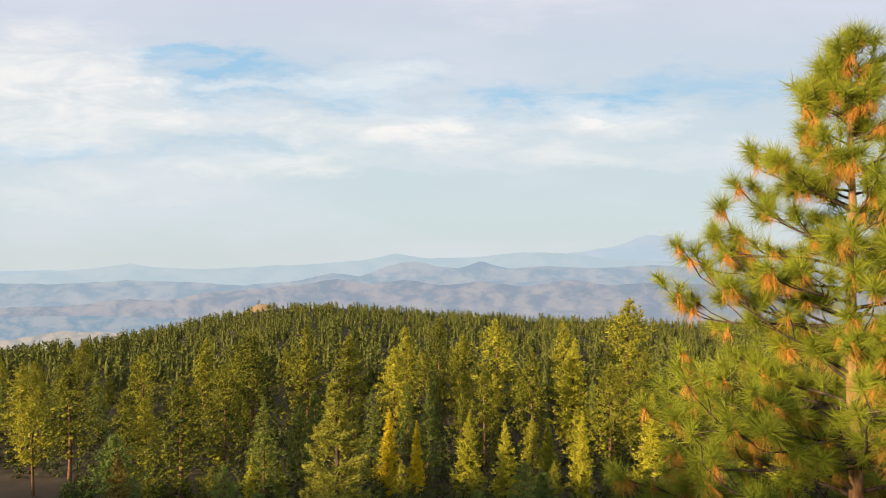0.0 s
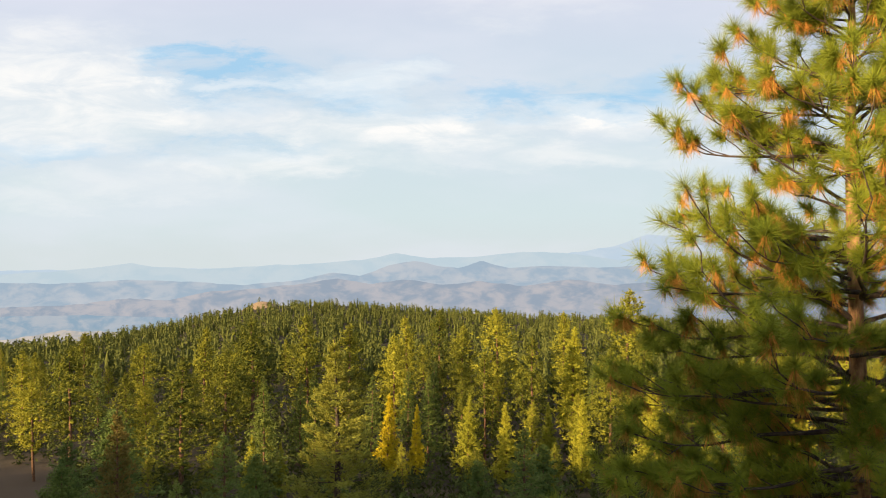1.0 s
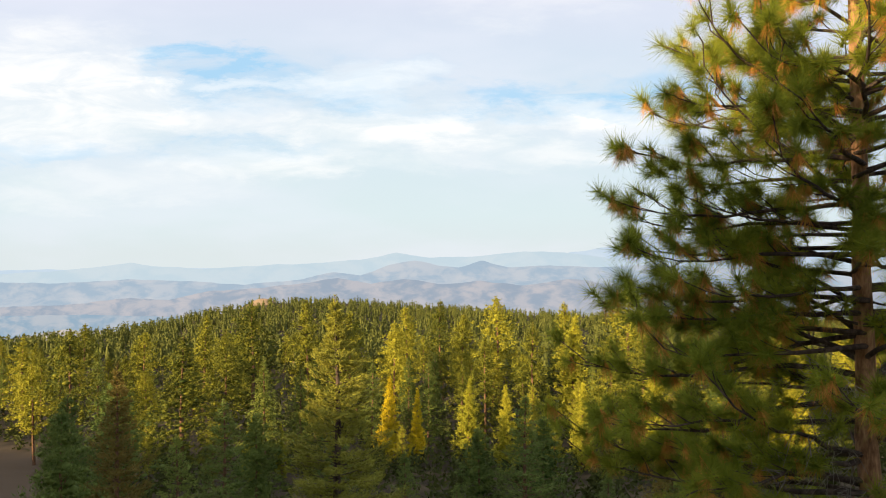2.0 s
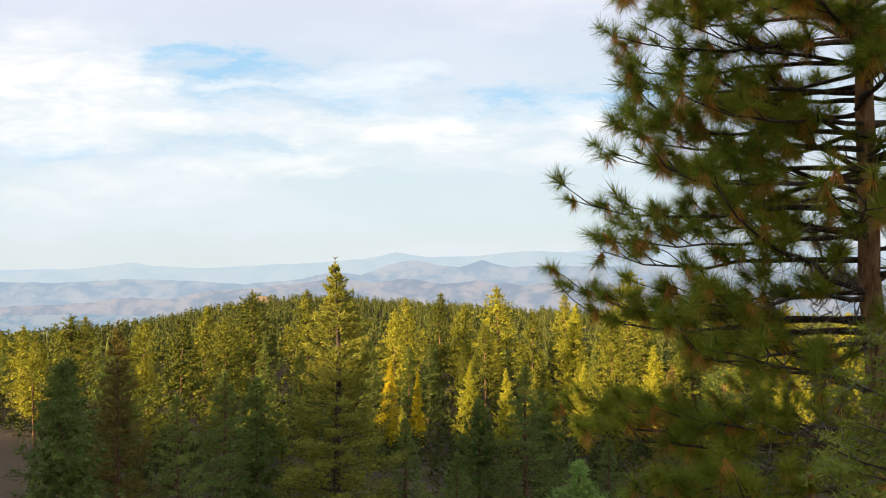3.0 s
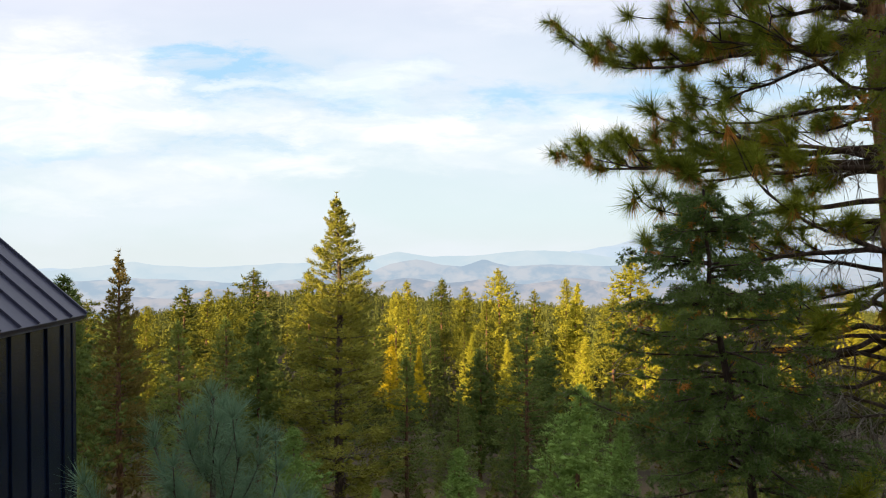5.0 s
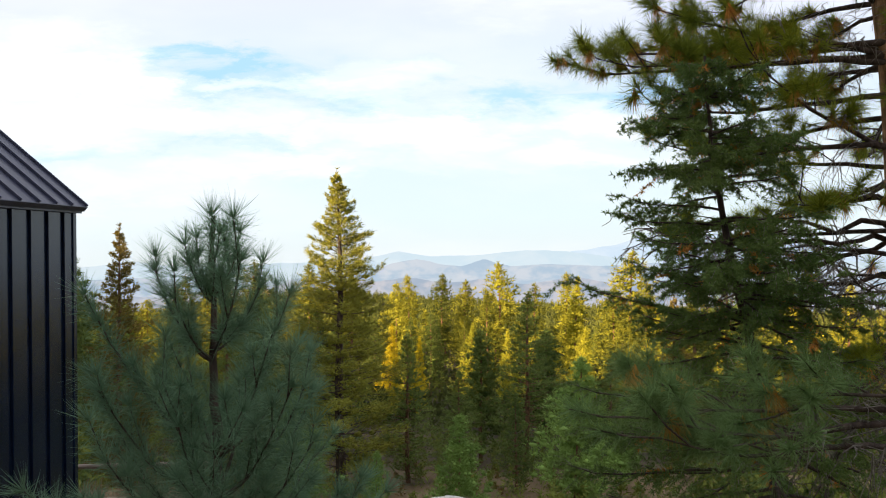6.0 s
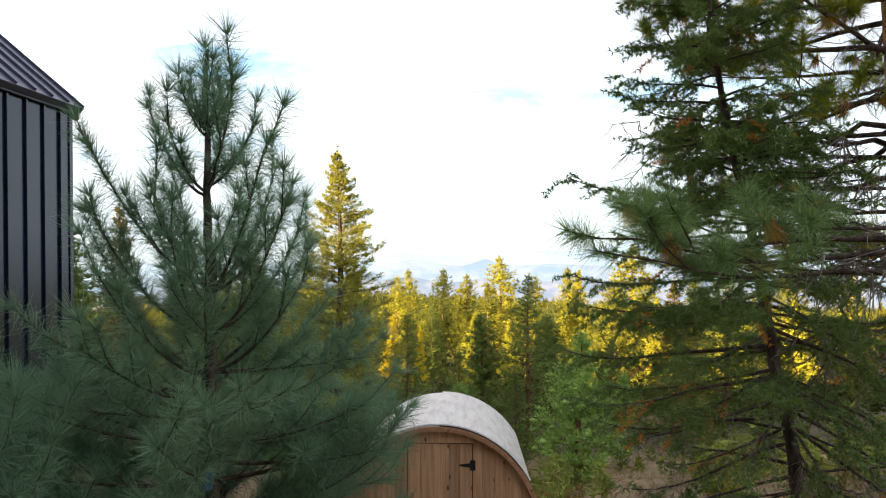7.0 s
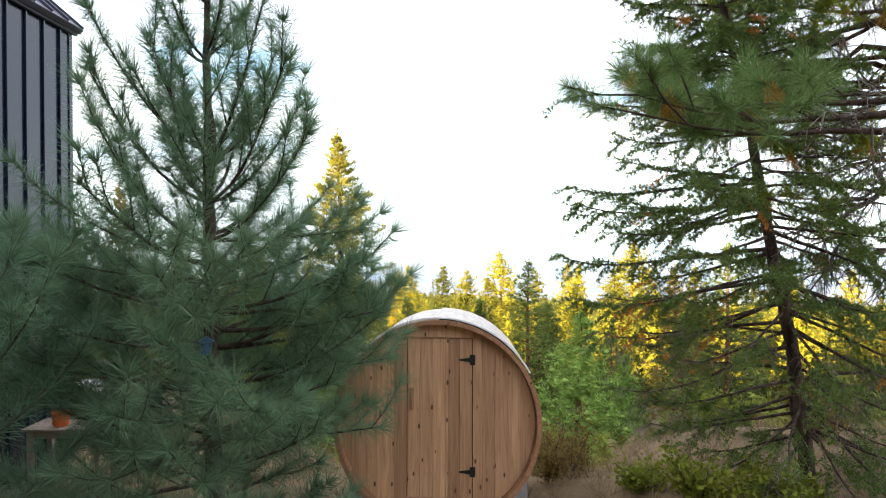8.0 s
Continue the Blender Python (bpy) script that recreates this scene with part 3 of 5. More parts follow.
def forest_tree(name, seed, height, radius, bare, whorl, per_whorl, tufts, count, length, width, shape, sag, mat, bark, up=0.3, fan=False):
    """A whole conifer of the stand: a trunk and a crown of clumped foliage (fan: flat sprays instead). Base at the origin."""
    rng = np.random.default_rng(seed)
    top = thing(name, "", "tree")
    trunk, crown = Pile(), Pile()
    lean = rng.normal(0, 0.012, 2)
    tr = lambda h: np.array([lean[0] * h + 0.05 * math.sin(h * 0.5 + seed), lean[1] * h + 0.05 * math.cos(h * 0.4 + seed), h])
    hs = np.linspace(-0.6, height, 9)
    r0 = 0.011 * height + 0.03
    trunk.add(tube([tr(h) for h in hs], [r0 * (1 - max(0, h) / height) ** 0.8 + 0.012 for h in hs], 7))
    boughs = []
    h = bare * height
    while h < height * 0.975:
        f = (h - bare * height) / (height * (1 - bare))
        r = radius * shape(f)
        phase = rng.uniform(0, 2 * np.pi)
        uneven = rng.uniform(0.8, 1.1)
        for k in range(per_whorl):
            if rng.uniform() < 0.08:
                continue
            az = phase + 2 * np.pi * (k + rng.uniform(-0.35, 0.35)) / per_whorl
            ln = max(r * uneven * rng.uniform(0.55 if fan else 0.62, 1.15), 0.12)
            rise = rng.uniform(0.0, 0.35) + up * 0.3 - sag + 0.35 * f
            p = limb(rng, tr(h + rng.uniform(-0.3, 0.3) * whorl), az, ln, rise, -0.15 if fan else 0.0, 5)
            if fan and r > 0.5:
                trunk.add(tube(p, np.linspace(0.012 + 0.012 * ln, 0.006, 5), 3))
            boughs.append((p, az, ln))
        if not fan and r > 0.5:
            heart = np.array([tr(h)] * 2) + rng.normal(0, 0.16 * r, (2, 3)) * [1, 1, 0.3]
            crown.add(puffs(rng, heart, min(0.25 * r, 0.45) * rng.uniform(0.7, 1.1, 2)))
        h += whorl * rng.uniform(0.75, 1.25) * (1 - 0.55 * f)
    for p, az, ln in boughs:
        away = np.array([math.cos(az), math.sin(az), 0.0])
        turn = np.array([-math.sin(az), math.cos(az), 0.0])
        n = max(6, int(tufts * count * (0.2 + ln / radius)))
        if fan:
            # side shoots on both edges of the bough, tips turned up
            g = rng.uniform(0.25, 1.0, n) ** 0.7
            pos, tan = along(p, g)
            off = rng.uniform(-1, 1, n) * (0.08 + 0.42 * ln * (1.05 - g))
            pos = pos + off[:, None] * turn + np.stack([0 * g, 0 * g, rng.normal(0, 0.05 + 0.03 * ln, n)], axis=1)
            ax = unit(tan + np.sign(off)[:, None] * turn * 0.6 + [0, 0, up + 0.15] + rng.normal(0, 0.3, pos.shape))
            face = unit(away * 0.8 + [0, 0, 0.6] + rng.normal(0, 0.3, pos.shape))
            crown.add(needles(rng, pos, ax, 1, length * min(1.0, 0.5 + 0.3 * ln), width, 0.35, 0.0, face))
            m = 2
            inner, _ = along(p, rng.uniform(0.15, 0.65, m))
            crown.add(puffs(rng, inner, (0.06 + 0.06 * ln) * rng.uniform(0.7, 1.1, m)))
        else:
            # feathery clusters along the outer part of the bough, shoots turned up
            m = 3 if ln < 1.2 else 5
            g = rng.uniform(0.3, 1.0, m)
            heart, tan = along(p, g)
            size = (0.13 + 0.085 * ln) * rng.uniform(0.7, 1.25, m)
            heart = heart + turn * (rng.normal(0, 0.14, (m, 1)) * ln) + np.stack([0 * g, 0 * g, rng.normal(0.05, 0.09, m) * ln], axis=1)
            crown.add(puffs(rng, heart - [0, 0, 0.06], size * 0.62))
            pick = rng.integers(0, m, n)
            ball = unit(rng.normal(size=(n, 3))) * rng.uniform(0, 1, (n, 1)) ** 0.4 * [1.25, 1.25, 1.0]
            pos = heart[pick] + ball * size[pick][:, None]
            ax = unit(away * 0.45 + ball * 0.35 + np.array([0, 0, 0.35 + up]) + rng.normal(0, 0.35, pos.shape))
            face = unit(away + ball * 0.3 + rng.normal(0, 0.25, pos.shape))
            crown.add(needles(rng, pos, ax, 1, length * min(1.0, 0.6 + 0.15 * ln), width * min(1.0, 0.6 + 0.2 * ln), 0.3, 0.0, face))
    tp = np.array([tr(height * g) for g in (0.93, 0.95, 0.97, 0.985, 1.0)])
    crown.add(needles(rng, tp, np.array([[0, 0, 1.0]] * 5), 10, min(length, 0.45), width * 0.8, 0.4))
    a = new("trunk", trunk.mesh("trunk", bark))
    b = new("crown", crown.mesh("crown", mat))
    a.parent = b.parent = top
    return top


cone = lambda f: (1 - f) ** 0.85 * min(1, 0.35 + 4 * f)
pine_shape = lambda f: (1 - f) ** 0.68 * min(1, 0.4 + 3.0 * f)
slim = lambda f: (1 - f) ** 0.9 * min(1, 0.5 + 5 * f)

LIBRARY = {}


def library(key, unit_height, **k):
    """One tree of each kind, and of the forest kinds a coarser one for the far part of the stand."""
    if key[:-2] in ("pine", "fir"):
        LIBRARY[key + "_far"] = (forest_tree(seed=len(LIBRARY) + 11, height=unit_height, **{**k, "count": 5, "length": 0.6, "width": 0.15}), unit_height)
    LIBRARY[key] = (forest_tree(seed=len(LIBRARY) + 11, height=unit_height, **k), unit_height)


LABELS = {
    "pine": "tall green pine in the hillside forest", "fir": "dark green fir in the hillside forest", "larch": "golden yellow autumn larch among the pines",
    "spruce": "tall pointed fir with sunlit tip and reddish tint", "young": "bright green young pine on the slope", "rusty": "reddish-brown dying fir on the slope",
}
USED = {}


def plant(key, x, y, top, width=1.0, turn=None, label="", group="forest trees"):
    """A tree of the library at (x, y), scaled so that its top stands at that height."""
    if y > 150 and key + "_far" in LIBRARY:
        key += "_far"
    ob, unit_h = LIBRARY[key]
    base = ground_z(x, y) - 0.15
    s = max(0.15, (top - base) / unit_h)
    a = random.uniform(0, 360) if turn is None else turn
    m = pose(x, y, base, 0, 0, a) @ Matrix.Diagonal((s * width * 1.22, s * width * 1.22, s, 1))
    kind = key.split("_")[0]
    if key not in USED:
        USED[key] = ob
        ob.matrix_basis = m
        made = ob
    else:
        first = USED[key]
        keep = first.matrix_basis.copy()
        first.scale = (1, 1, 1)
        made = copy_thing(first, m)
        first.matrix_basis = keep
    return tagged(made, label or LABELS[kind], "tree", group)


MID = dict(whorl=0.9, count=11, length=0.42, width=0.088, bark=BARK)
library("pine_a", 20, name="pine_tree", radius=5.0, bare=0.2, per_whorl=5, tufts=9, shape=pine_shape, sag=0.1, mat=FOREST, up=0.6, **MID)
library("pine_b", 20, name="pine_tree", radius=4.5, bare=0.12, per_whorl=5, tufts=9, shape=pine_shape, sag=0.2, mat=FOREST, up=0.5, **MID)
library("pine_c", 20, name="pine_tree", radius=5.4, bare=0.3, per_whorl=4, tufts=11, shape=pine_shape, sag=0.0, mat=FOREST, up=0.6, **MID)
library("fir_a", 20, name="fir_tree", radius=4.6, bare=0.05, per_whorl=6, tufts=7, shape=cone, sag=0.35, mat=FOREST_DARK, up=0.1, **MID)
library("fir_b", 20, name="fir_tree", radius=3.9, bare=0.08, per_whorl=6, tufts=7, shape=cone, sag=0.25, mat=FOREST_DARK, up=0.2, **MID)
library("larch_a", 14, name="larch_tree", radius=2.5, bare=0.05, whorl=0.55, per_whorl=6, tufts=6, count=8, length=0.48, width=0.13, shape=slim, sag=0.15, mat=LARCH, bark=BARK, up=0.3)
library("larch_b", 14, name="larch_tree", radius=2.6, bare=0.05, whorl=0.55, per_whorl=6, tufts=6, count=8, length=0.48, width=0.13, shape=slim, sag=0.15, mat=LARCH_GREEN, bark=BARK, up=0.4)
FINE = dict(whorl=0.6, count=11, length=0.3, width=0.07, bark=BARK)
library("spruce", 20, name="fir_tree", radius=4.4, bare=0.02, per_whorl=6, tufts=26, shape=cone, sag=0.22, mat=SPRUCE, up=0.3, fan=True, **{**FINE, "length": 0.26, "width": 0.048, "bark": BARK_DARK})
library("fir_near", 14, name="fir_tree", radius=3.8, bare=0.05, per_whorl=6, tufts=9, shape=cone, sag=0.3, mat=SLOPE_FIR, up=0.2, fan=True, **{**FINE, "width": 0.055})
library("pine_near", 14, name="pine_tree", radius=3.6, bare=0.1, per_whorl=5, tufts=11, shape=pine_shape, sag=0.1, mat=SLOPE_FIR, up=0.6, **FINE)
library("young", 9, name="young_pine", radius=2.5, bare=0.03, per_whorl=6, tufts=10, shape=pine_shape, sag=-0.1, mat=PINE_BRIGHT, up=0.8, **FINE)
library("rusty", 14, name="rusty_fir", radius=3.2, bare=0.05, per_whorl=6, tufts=9, shape=cone, sag=0.3, mat=RUSTY, up=0.2, fan=True, **FINE)


def at_start(px, row, dist):
    """x and height of a point seen in that direction from the start of the walk, at that distance."""
    return (px - 784) / 1230 * dist, 19.85 - (row - 421) / 1230 * dist


# trees that can be told apart
PLACED = [
    ("larch_a", 688, 726, 112, 1.0), ("larch_a", 738, 745, 114, 0.8), ("larch_b", 1015, 600, 155, 1.1), ("pine_a", 885, 562, 172, 1.1),
    ("pine_b", 862, 648, 128, 1.0), ("pine_b", 945, 616, 146, 1.0), ("pine_a", 1112, 526, 202, 1.25), ("pine_b", 360, 598, 170, 1.0),
    ("pine_a", 450, 582, 140, 1.2), ("pine_c", 255, 625, 180, 1.2), ("pine_c", 125, 640, 116, 1.1), ("pine_b", 548, 575, 154, 1.0),
    ("larch_b", 446, 803, 96, 1.0), ("larch_b", 500, 815, 98, 0.9), ("pine_a", 400, 640, 116, 1.0), ("pine_b", 320, 664, 96, 1.3),
    ("pine_b", 225, 690, 104, 1.0), ("pine_a", 700, 612, 150, 1.0), ("pine_b", 725, 575, 190, 1.0), ("pine_a", 820, 590, 178, 1.0),
    ("larch_b", 830, 725, 112, 1.0), ("larch_b", 900, 745, 106, 1.0), ("pine_b", 945, 738, 112, 0.9), ("larch_b", 975, 742, 114, 0.9),
    ("larch_b", 1032, 733, 110, 0.9), ("pine_b", 1140, 620, 140, 1.2), ("pine_a", 1085, 640, 128, 1.1), ("pine_a", 620, 590, 165, 1.1),
    ("pine_b", 1000, 566, 200, 1.0), ("pine_a", 780, 560, 220, 1.0), ("pine_b", 1230, 640, 120, 1.2), ("pine_b", 1330, 660, 130, 1.2),
    ("larch_b", 1290, 700, 110, 1.2), ("larch_b", 1410, 690, 112, 1.2), ("pine_a", 1390, 600, 150, 1.2), ("pine_b", 1500, 620, 140, 1.2),
    ("larch_b", 1165, 700, 112, 1.3), ("pine_b", 40, 640, 150, 1.2), ("pine_a", 150, 600, 230, 1.2), ("fir_a", 470, 700, 96, 1.0), ("fir_b", 560, 690, 110, 0.9),
    ("fir_a", 760, 690, 122, 1.0), ("fir_b", 660, 690, 124, 1.0), ("pine_c", 60, 700, 118, 1.0),
]
for key, px, row, dist, width in PLACED:
    x, top = at_start(px, row, dist)
    plant(key, x, dist, top, width * 0.98, label="yellow-green young larch on the slope" if key == "larch_b" else "")
plant("spruce", -7.0, 46.8, 10.6, 1.08)
NEAR = [
    ("pine_near", -19.5, 35.5, 5.6, 0.8), ("rusty", -20.0, 42.6, 6.7, 0.8), ("fir_near", -15.9, 42.0, 2.6, 0.8), ("pine_near", -12.6, 47, 2.5, 0.9),
    ("fir_near", -24.0, 44, 4.5, 1.0), ("fir_near", 6.8, 57.5, 1.5, 1.0), ("pine_near", 3.2, 60, -2.0, 1.0), ("fir_near", 1.0, 52, -4.0, 1.1),
    ("fir_near", -2.6, 50, -1.0, 1.0), ("young", 7.7, 40, -1.1, 1.1), ("young", -7.1, 34.3, -1.8, 1.0), ("young", 0.7, 33, -2.4, 0.9),
    ("young", -3.0, 30, -3.4, 0.8), ("fir_near", 12.5, 52, -3.0, 1.1), ("fir_near", 16.5, 48, -2.0, 1.1), ("pine_near", 10.0, 68, -3.0, 1.1),
    ("rusty", 20.0, 60, 1.0, 1.0), ("fir_near", 25, 62, 3.0, 1.0), ("fir_near", -28, 52, 1.0, 1.0), ("fir_near", -9.5, 62, -1.5, 1.1),
    ("young", 11.2, 44, -4.2, 0.9), ("fir_near", -18.0, 58, 1.0, 1.0), ("pine_near", -33, 70, 0.0, 1.2), ("fir_near", 4.8, 46, -4.6, 1.0),
]
for key, x, y, top, width in NEAR:
    plant(key, x, y, top, width)

# the rest of the stand that is near enough to tell its trees apart
taken = [((px - 784) / 1230 * d, d) for _, px, _, d, _ in PLACED]
marks = [((px - 784) / 1230, (row - 421) / 1230, d) for _, px, row, d, _ in PLACED]
spots, tries = 0, 0
while spots < 100 and tries < 20000:
    tries += 1
    y = 75 + 180 * random.random() ** 0.8
    x = random.uniform(-0.72, 0.72) * y
    tall = random.uniform(6, 11) if y < 120 else random.uniform(11, 17)
    drop = (19.85 - ground_z(x, y) - tall) / y
    if any((x - a) ** 2 + (y - b) ** 2 < 18 for a, b in taken) or (x / y < -0.55 and 80 < y < 125):
        continue
    if any(d > y - 6 and abs(x / y - u) < 2.6 / y + 1.0 / d and drop < v + 0.045 for u, v, d in marks):
        continue
    taken.append((x, y))
    spots += 1
    plant(random.choice(["pine_a", "pine_b", "pine_c", "pine_a", "fir_b", "pine_b", "fir_a"]), x, y, ground_z(x, y) + tall, random.uniform(0.85, 1.1))


def far_forest():
    """The woods on the far shoulder, too many to count."""
    rng = np.random.default_rng(5)
    pile = Pile()
    count = 0
    while count < 3900:
        y = 235 + 520 * rng.uniform() ** 0.75
        u = rng.uniform(-0.75, 0.75)
        x = u * y
        if y > float(np.interp(u, CREST_U, CREST_FAR)) * 1.06:
            continue
        if -0.3 < u < -0.215 and y > 600 and rng.uniform() < 0.85:
            continue
        count += 1
        h = float(np.interp(y, [235, 420, 700], [12.5, 10.5, 9.0])) * rng.uniform(0.6, 1.1)
        z = ground_z(x, y) - 0.3
        wide = h * rng.uniform(0.24, 0.4)
        pile.add(ragged_cone(rng, (x, y, z), h * 0.85, wide * 0.6, cone, 4, 5))
        n = 38
        f = rng.uniform(0.02, 0.97, n)
        r = wide * (1 - f) ** 0.7 * rng.uniform(0.6, 1.05, n)
        a = rng.uniform(0, 2 * np.pi, n)
        face = np.stack([np.cos(a), np.sin(a), np.full(n, 0.3)], axis=1)
        pos = np.stack([x + np.cos(a) * r, y + np.sin(a) * r, z + h * 0.95 * f], axis=1)
        pile.add(needles(rng, pos, face * 0.6 + [0, 0, 0.8], 1, 0.15 * h, 0.085 * h, 0.45, 0.0, unit(face + rng.normal(0, 0.7, face.shape))))
    tagged(new("far_forest", pile.mesh("far_forest", FAR_FOREST)), "dense conifer forest on the far shoulder", "forest", kind="stuff")


far_forest()

def knoll():
    """The bare grassy top on the crest of the far shoulder."""
    rng = np.random.default_rng(3)
    verts, tris = [], []
    rings, seg = 9, 36
    cx, cy = -172.0, 668.0
    for j in range(rings):
        f = j / (rings - 1)
        for i in range(seg):
            a = 2 * math.pi * i / seg
            x, y = cx + 27 * f * math.cos(a), cy + 20 * f * math.sin(a)
            verts.append((x, y, -42.6 - 14 * f ** 1.6 + smooth_noise(x, y, 7.0, 2.0) * 1.6 * (1 - f)))
    for j in range(rings - 1):
        for i in range(seg):
            a, b = j * seg + i, j * seg + (i + 1) % seg
            tris += [(a, b, b + seg), (a, b + seg, a + seg)]
    tagged(new("knoll", mesh_of("knoll", verts, tris, KNOLL)), "bare tan grassy knoll on the far crest", "hill", kind="structure")


knoll()


def shade_stand_behind():
    """An unseen wooded rise added behind the viewer, whose shade covers the clearing."""
    rng = np.random.default_rng(12)
    pile = Pile()
    for _ in range(520):
        y = rng.uniform(-62, -40)
        x = rng.uniform(-330, 20)
        z = ground_z(x, y) - 0.3
        # tree tops follow the line below which the clearing is shaded
        h = 16.9 + 0.353 * (11 - y) + rng.uniform(-1.6, 0.3) - z
        n = 48
        f = rng.uniform(0, 1, n)
        r = 2.8 * (1 - f) ** 0.7 * rng.uniform(0.3, 1.0, n)
        a = rng.uniform(0, 2 * np.pi, n)
        pos = np.stack([x + np.cos(a) * r, y + np.sin(a) * r, z + h * (0.08 + 0.86 * f)], axis=1)
        ax = np.stack([np.cos(a) * 0.6, np.sin(a) * 0.6, np.full(n, 0.6)], axis=1)
        pile.add(needles(rng, pos, ax, 3, 2.2, 1.2, 0.6))
    tagged(new("rear_forest", pile.mesh("rear_forest", FOREST_DARK)), "dense unseen conifers on the rise behind, added to shade the clearing", "forest", kind="stuff")


shade_stand_behind()


def undergrowth():
    """Saplings and shrubs between the trees of the slope; the far thicket's colour holds the shade there."""
    rng = np.random.default_rng(23)
    for name, count, y0, y1, blades, ln, wd, hgt, mat, label in (
            ("sapling_thicket", 420, 16, 70, 80, 0.42, 0.11, 2.6, FOREST_DARK, "dark conifer saplings crowding the slope"),
            ("far_sapling_thicket", 3000, 72, 260, 30, 1.0, 0.42, 5.5, SHADE_THICKET, "undergrowth darkened for the shade between the forest trees"),
            ("shrub_thicket", 260, 14, 75, 60, 0.3, 0.1, 1.1, SHRUB, "dry ochre shrubs on the slope")):
        pile = Pile()
        for _ in range(count):
            y = y0 + (y1 - y0) * rng.uniform() ** 0.8
            x = rng.uniform(-0.75, 0.75) * y
            if y < 30 and -9 < x < -3:
                continue
            if 0.2 < x / y < 0.36 and y < 62 and rng.uniform() < 0.8:
                continue
            h = hgt * rng.uniform(0.4, 1.1)
            z = ground_z(x, y) - 0.05
            if x / y < -0.53 and 72 < y < 130:
                continue
            drop = (19.85 - z - h) / y
            if y > 70 and any(d > y - 4 and abs(x / y - u) < 2.2 / y + 1.2 / d and drop < v + 0.075 for u, v, d in marks):
                continue
            f = rng.uniform(0, 1, blades)
            r = h * (0.3 if y > 70 else 0.42) * (1 - f) ** 0.8 * rng.uniform(0.2, 1.0, blades)
            a = rng.uniform(0, 2 * np.pi, blades)
            pos = np.stack([x + np.cos(a) * r, y + np.sin(a) * r, z + h * 0.85 * f], axis=1)
            ax = np.stack([np.cos(a) * 0.7, np.sin(a) * 0.7, np.full(blades, 0.6)], axis=1)
            pile.add(needles(rng, pos, ax, 1, ln, wd, 0.5, 0.0, np.stack([np.cos(a), np.sin(a), np.full(blades, 0.3)], axis=1)))
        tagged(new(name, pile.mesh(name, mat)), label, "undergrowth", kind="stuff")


undergrowth()


def dry_grass():
    rng = np.random.default_rng(31)
    n = 9000
    y = -6 + 50 * rng.uniform(size=n) ** 1.2
    x = rng.uniform(-1, 1, n) * (0.62 * np.maximum(y, 0) + 5)
    pos = np.array([(a, b, ground_z(a, b) - 0.02) for a, b in zip(x, y)])
    v, t = needles(rng, pos, np.array([[0, 0, 1.0]] * n), 8, 0.4, 0.013, 0.4)
    tagged(new("dry_grass", mesh_of("dry_grass", v, t, STRAW)), "tufts of dry straw-coloured grass", "grass", kind="stuff")


dry_grass()


# ---- hero trees of the clearing ----
def big_tree(name, label, seed, spine, profile, whorl, per_whorl, bark, trunk_r, style, rise_low, rise_high, reach=(0.72, 1.05), extra=(), leafy_from=0.0, group="", stop=99.0, jitter=1.0):
    """A near tree. spine: points of the trunk from the root up; profile: (height, crown radius) from low to high; style: how its foliage is made."""
    rng = np.random.default_rng(seed)
    spine = np.array(spine, float)
    base = spine[0].copy()
    top = thing(name, label, "tree", group, at=tuple(base))
    spine = spine - base
    zs = spine[:, 2]
    height = zs[-1]
    place = lambda h: np.array([np.interp(h, zs, spine[:, 0]), np.interp(h, zs, spine[:, 1]), h])
    trunk, twigs, live, dead = Pile(), Pile(), Pile(), Pile()
    hs = np.concatenate([[-0.5, 0.0, 0.3], np.linspace(0.8, height, 26)])
    wob = rng.normal(0, 0.012, (len(hs), 3)) * [1, 1, 0]
    radii = [trunk_r * max(0.05, 1 - max(h, 0) / height) ** 0.75 * (1.25 if h < 0.2 else 1) + 0.008 for h in hs]
    trunk.add(tube([place(max(h, 0)) + [0, 0, min(h, 0)] + w for h, w in zip(hs, wob)], radii, 12))
    pz = [p[0] for p in profile]
    pr = [p[1] for p in profile]
    todo = []
    h = pz[0]
    while h < min(stop, height * 0.985):
        f = (h - pz[0]) / (height - pz[0])
        phase = rng.uniform(0, 2 * np.pi)
        for k in range(per_whorl):
            todo.append((h + rng.uniform(-0.2, 0.2) * jitter, phase + 2 * np.pi * (k + rng.uniform(-0.42, 0.42)) / per_whorl, float(np.interp(h, pz, pr)) * rng.uniform(*reach), rise_low + (rise_high - rise_low) * f + rng.normal(0, 0.17) * jitter))
        h += (whorl(h) if callable(whorl) else whorl) * (1 - 0.35 * f) * rng.uniform(0.8, 1.2)
    todo += list(extra)
    for h, az, ln, rise in todo:
        h = min(h, height * 0.985)
        ln = max(ln, 0.15)
        wood = Pile()
        style(rng, h, az, ln, rise, place(h), wood, twigs, live, dead, h < leafy_from)
        ob = new("limb", wood.mesh("limb", BARK_DARK))
        ob.data.polygons.foreach_set("use_smooth", [True] * len(ob.data.polygons))
        ob.parent = top
    style(rng, height, 0.0, 0.0, 1.0, place(height), None, twigs, live, dead, False)
    made = [("trunk", trunk, bark, ""), ("deadwood", twigs, style.twig_mat, "fine bare grey twigs"), ("foliage", live, style.live_mat, ""), ("dry_foliage", dead, style.dead_mat, "dry rust-brown needles")]
    for n, pile, mat, lab in made:
        if pile.n:
            ob = new(n, pile.mesh(n, mat))
            ob.parent = top
            tagged(ob, lab)
            if n == "trunk":
                ob.data.polygons.foreach_set("use_smooth", [True] * len(ob.data.polygons))
    return top


